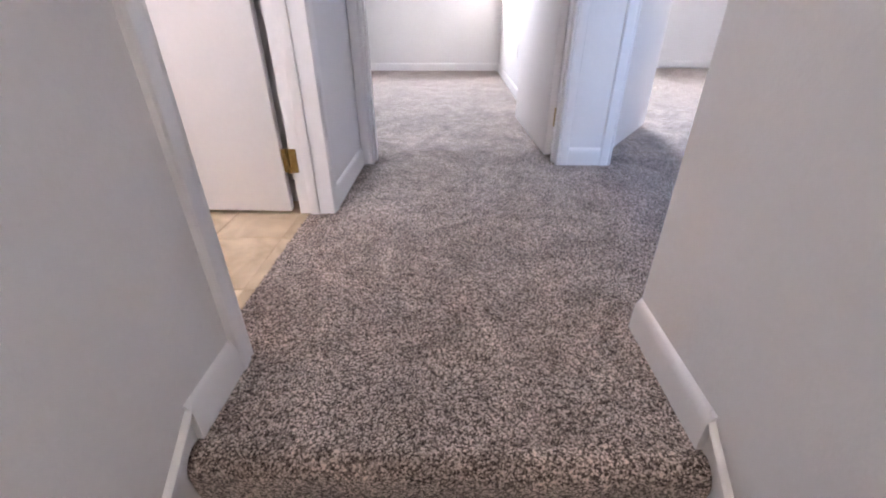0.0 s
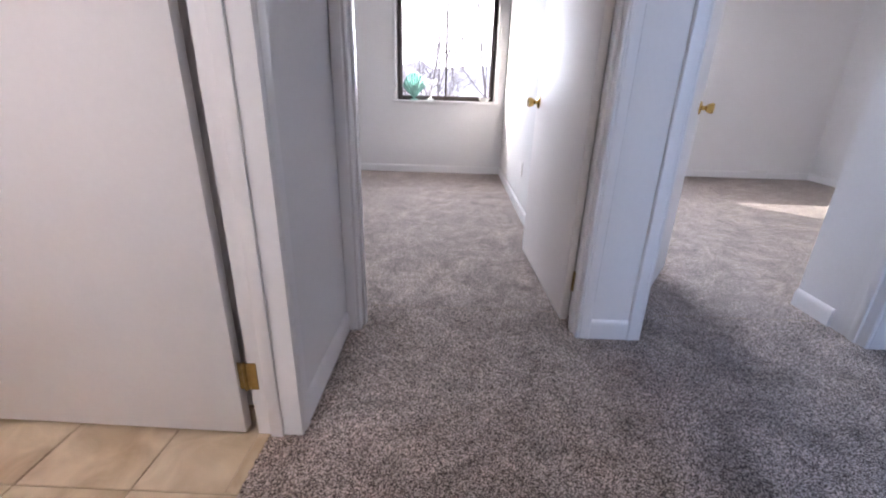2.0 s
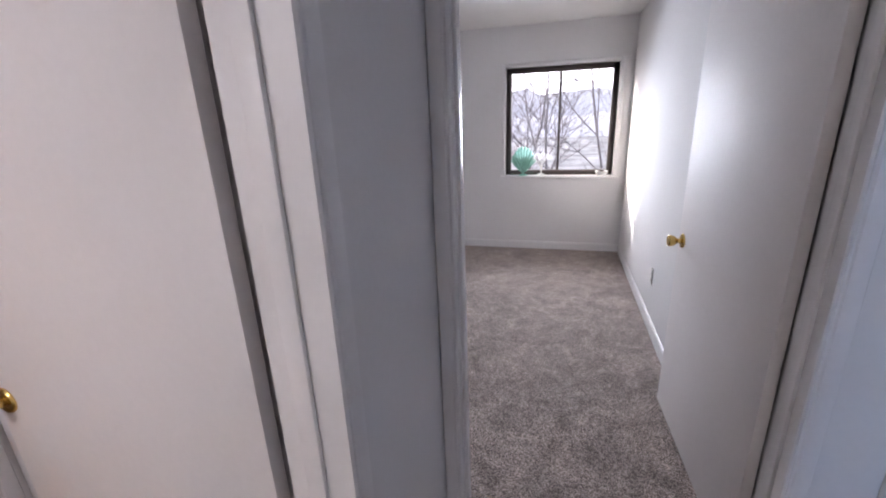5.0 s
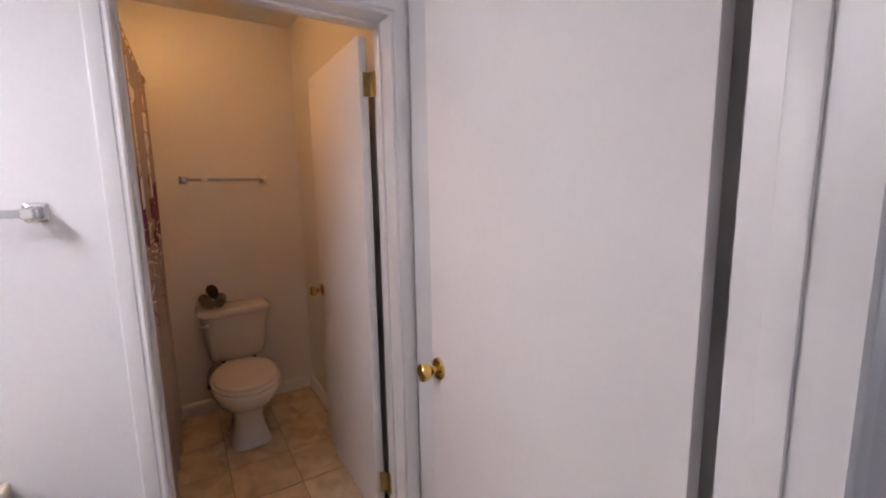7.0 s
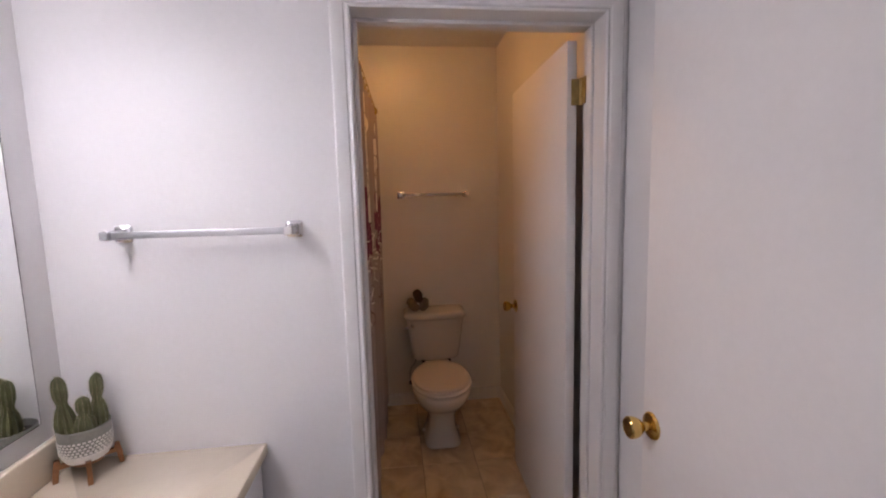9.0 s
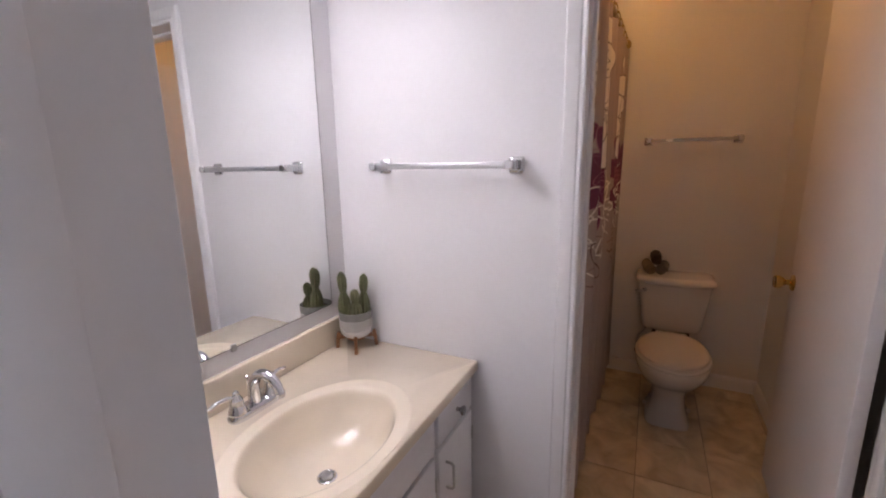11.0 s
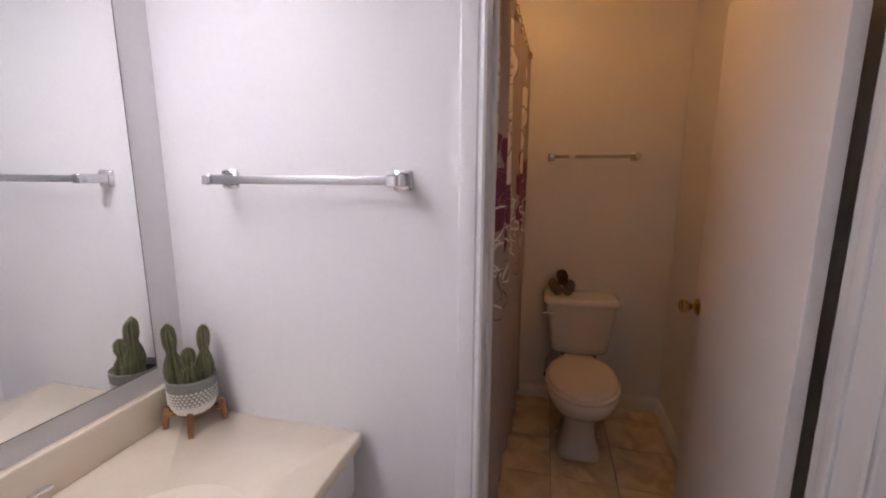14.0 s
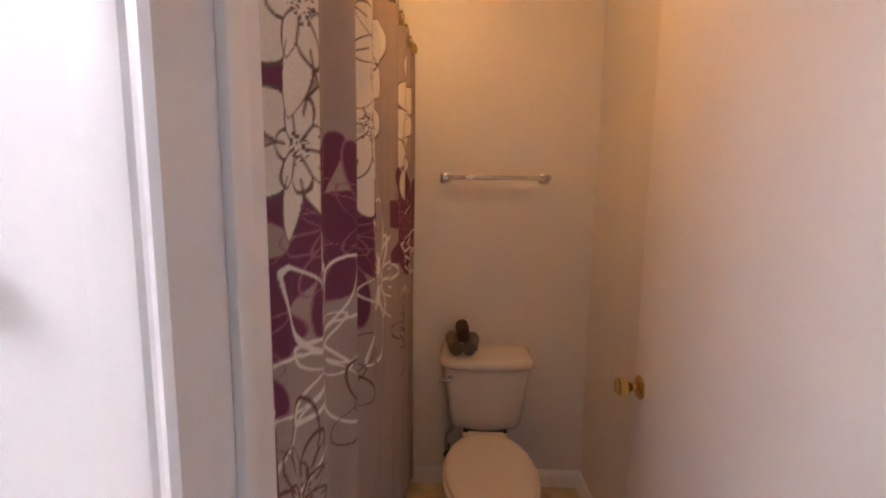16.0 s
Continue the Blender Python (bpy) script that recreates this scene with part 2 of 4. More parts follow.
M_STAIRFILL = glow_mat("stair_fill_glass", (1.0, 0.90, 0.79), STAIR_FILL_GLOW)
M_BARK = mat("bark", (0.33, 0.29, 0.31), 0.9, grain=0.3, grain_scale=30, stain=0.3, stain_scale=5, bump=0.8, bump_scale=25)
M_GROUND = mat("snowy_grass", (0.48, 0.475, 0.52), 0.95, grain=0.25, grain_scale=6, stain=0.55, stain_scale=0.35, bump=0.3, bump_scale=8)
M_HAZEWOODS = mat("far_woods_haze_glow", (0.26, 0.26, 0.31), 1.0, grain=0.35, grain_scale=0.35, stain=0.3, stain_scale=0.05, bump=0.0)
# faint lavender glow on the woods stands in for haze
b = M_HAZEWOODS.node_tree.nodes["Principled BSDF"]
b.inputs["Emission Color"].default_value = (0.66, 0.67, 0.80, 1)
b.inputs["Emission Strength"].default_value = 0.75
M_PLASTIC = mat("outlet_plastic", (0.80, 0.78, 0.75), 0.35, grain=0.0, stain=0.03, bump=0.0)
M_TUB = mat("tub_enamel", (0.75, 0.70, 0.63), 0.12, grain=0.0, stain=0.02, bump=0.0, coat=0.3)


# ---------------------------------------------------------------- mesh helpers
def box(bm, x0, x1, y0, y1, z0, z1, bevel=0.0, seg=2):
    v = [bm.verts.new((x, y, z)) for x in (x0, x1) for y in (y0, y1) for z in (z0, z1)]
    faces = [bm.faces.new([v[i] for i in q]) for q in
             ((0, 1, 3, 2), (4, 6, 7, 5), (0, 4, 5, 1), (2, 3, 7, 6), (0, 2, 6, 4), (1, 5, 7, 3))]
    if bevel:
        edges = list({e for f in faces for e in f.edges})
        bmesh.ops.bevel(bm, geom=edges, offset=bevel, segments=seg, profile=0.5, affect="EDGES")
    return bm


def loft(bm, rings, close=True, cap=True):
    """Skins rings of points, each with as many points."""
    rows = [[bm.verts.new(p) for p in ring] for ring in rings]
    n = len(rows[0])
    for a, b in zip(rows, rows[1:]):
        for i in range(n if close else n - 1):
            j = (i + 1) % n
            bm.faces.new((a[i], a[j], b[j], b[i]))
    if cap and close:
        bm.faces.new(list(reversed(rows[0])))
        bm.faces.new(rows[-1])
    return bm


def lathe(bm, profile, seg=24, m=None, cap=True):
    rings = []
    for r, z in profile:
        ring = [Vector((r * math.cos(2 * math.pi * k / seg), r * math.sin(2 * math.pi * k / seg), z)) for k in range(seg)]
        rings.append([m @ p if m else p for p in ring])
    return loft(bm, rings, cap=cap)


def tube(bm, pts, radii, seg=12, flat=1.0):
    """A round bar along points, with a radius at each."""
    pts = [Vector([float(c) for c in p]) for p in pts]
    if not isinstance(radii, (list, tuple)):
        radii = [radii] * len(pts)
    radii = [float(r) for r in radii]
    rings, up = [], None
    for i, p in enumerate(pts):
        d = (pts[min(i + 1, len(pts) - 1)] - pts[max(i - 1, 0)]).normalized()
        if up is None:
            up = Vector((0, 0, 1)) if abs(d.z) < 0.9 else Vector((1, 0, 0))
        side = d.cross(up).normalized()
        up = side.cross(d).normalized()
        rings.append([p + radii[i] * (math.cos(2 * math.pi * k / seg) * side + flat * math.sin(2 * math.pi * k / seg) * up) for k in range(seg)])
    return loft(bm, rings)


def mesh_of(name, bm, material, angle=35):
    bmesh.ops.recalc_face_normals(bm, faces=bm.faces)
    me = bpy.data.meshes.new(name)
    bm.to_mesh(me)
    bm.free()
    me.materials.append(material)
    me.shade_smooth()
    me.set_sharp_from_angle(angle=radians(angle))
    return me


def part(name, bm, material, parent=None, label="", angle=35):
    ob = new(name, mesh_of(name, bm, material, angle))
    if parent is not None:
        ob.parent = parent
        ob.matrix_parent_inverse = parent.matrix_basis.inverted()
    return tagged(ob, label=label)


def thing(name, label, category, group="", kind="", at=(0, 0, 0)):
    ob = new(name)
    ob.location = at
    ob.empty_display_size = 0.05
    return tagged(ob, label, category, group, kind)


def B():
    return bmesh.new()


def axis_box(bm, axis, n0, n1, a0, a1, z0, z1, bevel=0.0):
    if axis == "x":
        return box(bm, n0, n1, a0, a1, z0, z1, bevel)
    return box(bm, a0, a1, n0, n1, z0, z1, bevel)


def wall(name, axis, n0, n1, a0, a1, z0=0.0, z1=2.60, holes=(), material=None, label=""):
    """A wall of real thickness across axis, from n0 to n1, with openings (a0, a1, z0, z1) cut through it."""
    cuts_a = sorted({a0, a1, *[h[0] for h in holes], *[h[1] for h in holes]})
    cuts_z = sorted({z0, z1, *[h[2] for h in holes], *[h[3] for h in holes]})
    cuts_a, cuts_z = [a for a in cuts_a if a0 <= a <= a1], [z for z in cuts_z if z0 <= z <= z1]

    def solid(i, k):
        if not (0 <= i < len(cuts_a) - 1 and 0 <= k < len(cuts_z) - 1):
            return False
        a, z = (cuts_a[i] + cuts_a[i + 1]) / 2, (cuts_z[k] + cuts_z[k + 1]) / 2
        return not any(h[0] < a < h[1] and h[2] < z < h[3] for h in holes)

    bm = B()

    def p(n, a, z):
        return bm.verts.new((n, a, z) if axis == "x" else (a, n, z))

    for i in range(len(cuts_a) - 1):
        for k in range(len(cuts_z) - 1):
            if not solid(i, k):
                continue
            b0, b1, c0, c1 = cuts_a[i], cuts_a[i + 1], cuts_z[k], cuts_z[k + 1]
            for n in (n0, n1):
                bm.faces.new((p(n, b0, c0), p(n, b1, c0), p(n, b1, c1), p(n, b0, c1)))
            for di, b in ((-1, b0), (1, b1)):
                if not solid(i + di, k):
                    bm.faces.new((p(n0, b, c0), p(n1, b, c0), p(n1, b, c1), p(n0, b, c1)))
            for dk, c in ((-1, c0), (1, c1)):
                if not solid(i, k + dk):
                    bm.faces.new((p(n0, b0, c), p(n1, b0, c), p(n1, b1, c), p(n0, b1, c)))
    bmesh.ops.remove_doubles(bm, verts=bm.verts, dist=1e-5)
    ob = part(name, bm, material or M_WALL)
    return tagged(ob, label or "smooth white painted interior wall", "wall", kind="structure")


CASING = ((0.000, 0.000), (0.000, 0.009), (0.006, 0.013), (0.012, 0.010), (0.016, 0.010), (0.020, 0.013), (0.046, 0.017), (0.054, 0.016), (0.058, 0.011), (0.058, 0.000))
BASE = ((0.0, 0.0), (0.013, 0.0), (0.013, 0.060), (0.0115, 0.070), (0.0085, 0.079), (0.004, 0.086), (0.0, 0.088))


def casing(parent, axis, face, out, a0, a1, ztop, sides="lrh"):
    """Moulded casing round an opening a0..a1, on the wall face whose outward sign is out; mitred at the corners."""
    def p(a, n, z):
        return (face + out * n, a, z) if axis == "x" else (a, face + out * n, z)

    for s in sides:
        bm = B()
        if s == "l":
            loft(bm, [[p(a0 - w, t, 0.0) for w, t in CASING], [p(a0 - w, t, ztop + w) for w, t in CASING]])
        elif s == "r":
            loft(bm, [[p(a1 + w, t, 0.0) for w, t in CASING], [p(a1 + w, t, ztop + w) for w, t in CASING]])
        else:
            loft(bm, [[p(a0 - w, t, ztop + w) for w, t in CASING], [p(a1 + w, t, ztop + w) for w, t in CASING]])
        part("casing", bm, M_TRIM, parent, angle=25)


def jambs(parent, axis, n0, n1, a0, a1, ztop, stop=None):
    """Lining boards of an opening, 18 mm thick, with a stop strip between stop[0] and stop[1] across the wall."""
    for q in ((a0 - 0.018, a0, 0.0, ztop), (a1, a1 + 0.018, 0.0, ztop), (a0 - 0.018, a1 + 0.018, ztop, ztop + 0.018)):
        part("jamb", axis_box(B(), axis, n0, n1, *q), M_TRIM, parent)
    if stop:
        for q in ((a0, a0 + 0.011, 0.0, ztop), (a1 - 0.011, a1, 0.0, ztop), (a0 + 0.011, a1 - 0.011, ztop - 0.011, ztop)):
            part("stop", axis_box(B(), axis, stop[0], stop[1], *q, bevel=0.002), M_TRIM, parent)


def baseboard(runs, label="low white painted baseboard with a rounded top"):
    """Each run: start, end, and the side on which the room lies."""
    for (x0, y0), (x1, y1), (sx, sy) in runs:
        bm = B()
        loft(bm, [[(x + sx * n, y + sy * n, z) for n, z in BASE] for x, y in ((x0, y0), (x1, y1))])
        tagged(part("baseboard", bm, M_TRIM, angle=40), label, "baseboard", kind="structure")


def knob_set(door, x, y, z, normal):
    """Brass tulip knob on a round rose; normal is the way it sticks out of the leaf."""
    m = Matrix.Translation((x, y, z)) @ Vector(normal).to_track_quat("Z", "Y").to_matrix().to_4x4()
    rose = [(0.0005, 0), (0.033, 0), (0.033, 0.003), (0.030, 0.007), (0.020, 0.010), (0.014, 0.011), (0.0005, 0.011)]
    grip = [(0.011, 0.010), (0.011, 0.024), (0.014, 0.028), (0.020, 0.034), (0.024, 0.042), (0.0265, 0.052), (0.026, 0.060), (0.022, 0.064), (0.021, 0.063), (0.0005, 0.062)]
    k = part("knob", lathe(B(), grip, 28, m), M_BRASS, door, "polished brass tulip knob")
    part("rose", lathe(B(), rose, 28, m), M_BRASS, k)


def hinge(door, x, y, z, ux, uy, vx, vy):
    """Butt hinge: a knuckle with two plates along the ways u and v."""
    h = part("hinge", lathe(B(), [(0.0005, -0.046), (0.005, -0.046), (0.006, -0.043), (0.006, 0.043), (0.005, 0.046), (0.0005, 0.046)], 14,
                            Matrix.Translation((x, y, z))), M_OLDBRASS, door, "aged brass hinge")
    for a, b in ((ux, uy), (vx, vy)):
        px, py = -b * 0.0012, a * 0.0012
        bm = B()
        loft(bm, [[(x + px, y + py, zz), (x + a * 0.034 + px, y + b * 0.034 + py, zz), (x + a * 0.034 - px, y + b * 0.034 - py, zz), (x - px, y - py, zz)]
                  for zz in (z - 0.044, z + 0.044)])
        part("plate", bm, M_OLDBRASS, h)


def flush_door(name, label, hx, hy, turn, width, knobs, hinge_zs=(0.21, 1.80), side=1, height=2.025, backset=0.062, kz=0.925):
    """A flush slab hung at (hx, hy); turn: degrees of the way from hinge to free edge; side: where its thickness lies."""
    d = thing(name, label, "door", kind="structure", at=(hx, hy, 0))
    m = pose(hx, hy, 0, 0, 0, turn)
    bm = box(B(), 0.003, width, min(0, side * 0.035), max(0, side * 0.035), 0.014, height, 0.0025, 2)
    bm.transform(m)
    part("leaf", bm, M_DOOR, d)
    r = m.to_3x3()
    for s in knobs:
        off = 0.0 if (s < 0) == (side > 0) else 0.035 * side
        c = m @ Vector((width - backset, off, kz))
        n = r @ Vector((0, -1 if s < 0 else 1, 0))
        knob_set(d, *c, n)
    bm = box(B(), width - 0.0005, width + 0.0015, side * 0.0175 - 0.0125, side * 0.0175 + 0.0125, 0.895, 0.955)
    bm.transform(m)
    part("latch_plate", bm, M_BRASS, d)
    return d, m


# ---------------------------------------------------------------- the shell
Z1 = 2.60                      # top of the walls
CH, CB, CW = 2.42, 2.38, 2.54   # ceilings of hall, bedrooms, bath and wc
HX, BX = 0.284, 0.160          # hall face and bath face of the wall between hall and bath
W, WI = -0.97, -1.11            # bath face and wc face of the wall with the towel bar
MY, NY = 2.185, 3.905           # mirror wall, and the wall behind the open door
KX = -2.66                     # back wall of the wc
EY, EI = 4.38, 4.49            # end wall of the hall
BD = (3.020, 3.775, 2.05)      # bath doorway
WD = (3.062, 3.828, 2.045)      # wc doorway
D1 = (0.344, 1.264, 2.05)      # first bedroom doorway
D2 = (1.538, 2.487, 2.05)      # second bedroom doorway
RX = 1.206                     # stair wall

wall("wall_hall_west", "x", BX, HX, -2.0, EY, -2.75, Z1, [(BD[0] - 0.018, BD[1] + 0.018, -0.012, BD[2] + 0.018)])
wall("wall_stair_east", "x", RX, RX + 0.11, -2.0, 3.13, -2.75, Z1)
# doorway and room south of the landing are unseen, added for the bluish lamp
wall("wall_landing_south", "y", 3.02, 3.13, RX + 0.11, 2.75, 0.0, Z1, [(1.60, 2.45, 0.0, 2.05)])
wall("wall_landing_east", "x", 2.75, 2.86, 1.12, EY)
wall("wall_added_room_south", "y", 1.12, 1.24, RX + 0.11, 2.75, 0.0, Z1, [(1.55, 2.57, 0.88, 2.02)])
wall("wall_hall_end", "y", EY, EI, BX, 2.86, 0.0, Z1,
     [(D1[0] - 0.018, D1[1] + 0.018, 0.0, D1[2] + 0.018), (D2[0] - 0.018, D2[1] + 0.018, 0.0, D2[2] + 0.018)])
wall("wall_stair_bottom", "y", -2.11, -2.0, BX, RX + 0.11, -2.75, Z1)
# bath and wc
wall("wall_mirror", "y", MY - 0.11, MY, WI, BX, 0, Z1, material=M_BATH, label="satin white bathroom wall above the vanity")
wall("wall_towel_bar", "x", WI, W, MY, NY, 0, Z1, [(WD[0] - 0.018, WD[1] + 0.018, 0.0, WD[2] + 0.018)], material=M_BATH, label="satin white bathroom wall with a doorway to the toilet")
wall("wall_wc_north", "y", NY, NY + 0.11, KX, WI, 0, Z1, material=M_WC, label="satin cream-white wall beside the toilet")
wall("wall_bath_north", "y", NY, NY + 0.11, WI, BX, 0, Z1, material=M_BATH, label="satin white wall behind the open bathroom door")
wall("wall_wc_back", "x", KX - 0.11, KX, 2.15, NY + 0.11, 0, Z1, material=M_WC, label="satin cream-white wall behind the toilet")
wall("wall_tub", "y", 2.15, 2.26, KX, WI, 0, Z1, material=M_WC, label="cream-white wall behind the bathtub")
# bedrooms
W1 = (0.030, 1.165, 0.850, 1.980)
W2 = (1.50, 2.66, 0.855, 1.965)
wall("wall_bedroom_north", "y", 8.075, 8.26, -2.4, 1.297, 0, Z1, [W1], label="white bedroom wall with a square window")
wall("wall_bedroom_west", "x", -2.51, -2.4, EI, 8.26)
wall("wall_bedroom_south", "y", EI - 0.11, EI, -2.51, BX)
wall("wall_between_bedrooms", "x", 1.297, 1.41, EI, 8.35, label="white bedroom wall with a bright patch of sun")
wall("wall_second_bedroom_north", "y", 8.35, 8.54, 1.297, 5.33, 0, Z1, [W2])
wall("wall_second_bedroom_east", "x", 5.33, 5.44, 4.66, 8.54)
wall("wall_second_bedroom_entry", "x", 2.487, 2.60, EI, 4.77)
wall("wall_second_bedroom_south", "y", 4.66, 4.77, 2.60, 5.44)

# unseen slab over all rooms, added as a light block
bm = B()
box(bm, -2.8, 5.5, 1.1, 8.6, Z1, Z1 + 0.15)
box(bm, 0.1, 1.4, -2.2, 1.1, Z1, Z1 + 0.15)
tagged(part("roof", bm, M_CEIL), "unseen flat slab added above the rooms to keep light out", "roof", kind="structure")


def ceiling(label, z, *plates):
    bm = B()
    for x0, x1, y0, y1 in plates:
        box(bm, x0, x1, y0, y1, z, z + 0.02)
    tagged(part("ceiling", bm, M_CEIL), label, "ceiling", kind="structure")


ceiling("flat white textured bedroom ceiling", CB, (-2.4, 1.297, EI, 8.075), (1.41, 5.33, 4.77, 8.35), (1.41, 2.487, EI, 4.77))
ceiling("flat white textured ceiling over landing and stairs", CH, (HX, RX, -2.0, EY), (RX, 2.75, 3.13, EY), (RX + 0.11, 2.75, 1.24, 3.02))
ceiling("flat white textured bathroom ceiling", CW, (W, BX, MY, NY), (KX, WI, 2.26, NY))

# carpet: a tufted field on the landing, plain sheets in the bedrooms
def carpet_field():
    step = 0.0065
    xs, ys = np.arange(BX + 0.034, 2.745, step), np.arange(2.80, 4.60, step)
    gx, gy = np.meshgrid(xs, ys, indexing="ij")
    rng = np.random.default_rng(5)
    jx, jy = rng.uniform(-0.0022, 0.0022, gx.shape), rng.uniform(-0.0022, 0.0022, gx.shape)
    gz = rng.uniform(-0.0045, 0.0025, gx.shape)
    co = np.stack([gx + jx, gy + jy, gz], -1).reshape(-1, 3)
    n, k = gx.shape
    i = (np.arange(n - 1)[:, None] * k + np.arange(k - 1)[None]).ravel()
    cx, cy = gx[:-1, :-1].ravel(), gy[:-1, :-1].ravel()
    keep = (cx > HX) | ((cy > BD[0]) & (cy < BD[1] - step))
    faces = np.stack([i, i + k, i + k + 1, i + 1], -1)[keep]
    me = bpy.data.meshes.new("floor")
    me.from_pydata(co.tolist(), [], faces.tolist())
    me.materials.append(M_CARPET)
    me.shade_smooth()
    return me


tagged(new("floor_landing", carpet_field()), "speckled grey-brown cut-pile carpet on the landing", "carpet", kind="structure")
bm = B()
for q in ((-2.4, 1.297, 4.597, 8.075), (1.41, 5.33, 4.597, 8.35), (1.297, 1.41, 4.45, 4.6), (RX + 0.11, 2.75, 1.12, 3.13)):
    v = [bm.verts.new(p) for p in ((q[0], q[2], -0.001), (q[1], q[2], -0.001), (q[1], q[3], -0.001), (q[0], q[3], -0.001))]
    bm.faces.new(v)
tagged(part("floor_bedrooms", bm, M_CARPET), "speckled grey-brown cut-pile carpet in the bedrooms", "carpet", kind="structure")
bm = box(B(), -2.6, 5.5, 2.86, 8.6, -0.30, -0.012)
box(bm, RX + 0.11, 2.86, 1.12, 2.86, -0.30, -0.012)
tagged(part("floor_slab", bm, M_GROUT), "dark subfloor under the carpet", "floor", kind="structure")

# stairs: carpeted steps with rounded noses
stairs = thing("stairs", "carpeted grey-brown stairs with rounded noses", "stairs", kind="structure", at=(0.745, 2.5, 0))
for k in range(12):
    z, y = -0.185 * k, 2.755 - 0.265 * k
    prof = [(y + 0.05, z - 0.004)] if k == 0 else [(y + 0.30, z)]
    prof += [(y + 0.030, z)] if k else []
    prof += [(y + 0.028 - 0.040 * math.sin(a), z - 0.045 + 0.045 * math.cos(a)) for a in np.linspace(0.05, math.pi * 0.5, 9)]
    prof += [(y - 0.008, z - 0.10), (y + 0.004, z - 0.187), (prof[0][0], z - 0.187)]
    n = 110
    rows = []
    for j in range(n + 1):
        x = HX + (RX - HX) * j / n
        rows.append([(x, py, pz) for py, pz in prof])
    part("step", loft(B(), rows), M_CARPET, stairs, angle=60)
tagged(part("floor_lower", box(B(), BX, RX + 0.11, -2.0, 0.0, -2.60, -2.41), M_CARPET), "carpeted lower floor at the foot of the stairs", "floor", kind="structure")

# stair skirt: the base moulding runs on down the slope
for sx, face in ((1, HX), (-1, RX)):
    bm = B()
    top = Vector((0, 2.80, 0.0))
    drop = Vector((0, -1, -0.70))
    rows = []
    for s in (0.0, 2.6):
        c = top + drop * s
        rows.append([(face + sx * n, c.y - 0.075 + h * 1.0, c.z + 0.010 + h * 0.9) for n, h in BASE])
    loft(bm, rows)
    tagged(part("trim_stair_skirt", bm, M_TRIM, angle=40), "white painted moulding running down beside the stairs", "trim", kind="structure")

baseboard([((HX, 2.795), (HX, BD[0] - 0.058), (1, 0)), ((HX, BD[1] + 0.058), (HX, EY - 0.02), (1, 0)),
           ((RX, 2.795), (RX, 3.13), (-1, 0)), ((RX, 3.13), (1.60, 3.13), (0, 1)), ((2.45, 3.13), (2.75, 3.13), (0, 1)), ((2.75, 3.13), (2.75, EY), (-1, 0)),
           ((D1[1] + 0.058, EY), (D2[0] - 0.058, EY), (0, -1)), ((D2[1] + 0.058, EY), (2.75, EY), (0, -1)),
           ((1.297, EI + 0.02), (1.297, 8.075), (-1, 0)), ((1.297, 8.075), (-2.4, 8.075), (0, -1)), ((-2.4, 8.075), (-2.4, EI), (1, 0)),
           ((1.41, EI), (1.41, 8.35), (1, 0)), ((1.41, 8.35), (5.33, 8.35), (0, -1)), ((5.33, 8.35), (5.33, 4.77), (-1, 0)),
           ((2.487, EI + 0.06), (2.487, 4.77), (-1, 0)), ((2.487, 4.77), (5.33, 4.77), (0, 1)),
           ((KX, 3.03), (KX, NY), (1, 0)), ((KX, NY), (WI, NY), (0, -1)), ((W, NY), (BX, NY), (0, -1)),
           ((W, 2.78), (W, WD[0] - 0.058), (1, 0))])

# doorways
f = thing("trim_bath_doorway", "white moulded casing and jambs round the bathroom doorway", "door frame", kind="structure", at=(HX, 3.4, 0))
casing(f, "x", HX, 1, *BD)
casing(f, "x", BX, -1, *BD, sides="lh")
jambs(f, "x", BX, HX, *BD, stop=(BX + 0.042, BX + 0.078))
f = thing("trim_wc_doorway", "white moulded casing and jambs round the toilet doorway", "door frame", kind="structure", at=(W, 3.4, 0))
casing(f, "x", W, 1, *WD)
casing(f, "x", WI, -1, *WD, sides="lh")
jambs(f, "x", WI, W, *WD, stop=(WI + 0.040, WI + 0.075))
f = thing("trim_bedroom_doorway", "white moulded casing and jambs round the bedroom doorway", "door frame", kind="structure", at=(0.8, EY, 0))
casing(f, "y", EY, -1, *D1)
casing(f, "y", EI, 1, *D1, sides="lh")
jambs(f, "y", EY, EI, *D1, stop=(EI - 0.078, EI - 0.042))
f = thing("trim_second_bedroom_doorway", "white moulded casing and jambs round the second bedroom doorway", "door frame", kind="structure", at=(2.0, EY, 0))
casing(f, "y", EY, -1, *D2)
jambs(f, "y", EY, EI, *D2, stop=(EI - 0.078, EI - 0.042))

# doors, all standing open
d, m = flush_door("door_1", "white flush bathroom door standing open against the wall", 0.134, 3.797, 179.0, 0.765, (1, -1), side=1, backset=0.040, kz=0.930)
for z in (0.21, 1.80):
    hinge(d, 0.150, 3.771, z, -0.72, 0.10, 1, 0.05)
d, m = flush_door("door_2", "white flush toilet door standing open beside the wall", -1.128, 3.812, 179.2, 0.725, (1, -1), side=1, backset=0.040)
for z in (0.21, 1.852):
    hinge(d, -1.119, 3.822, z, -0.3, -0.9, 1, 0.05)
d, m = flush_door("door_3", "white flush bedroom door standing open along the wall", 1.264, 4.500, 92.5, 0.905, (1, -1), side=1)
for z in (0.21, 1.80):
    hinge(d, 1.262, 4.494, z, 0, 1, 0, -1)
d, m = flush_door("door_4", "white flush second bedroom door standing half open", 1.550, 4.505, 55.5, 0.83, (1, -1), side=1)
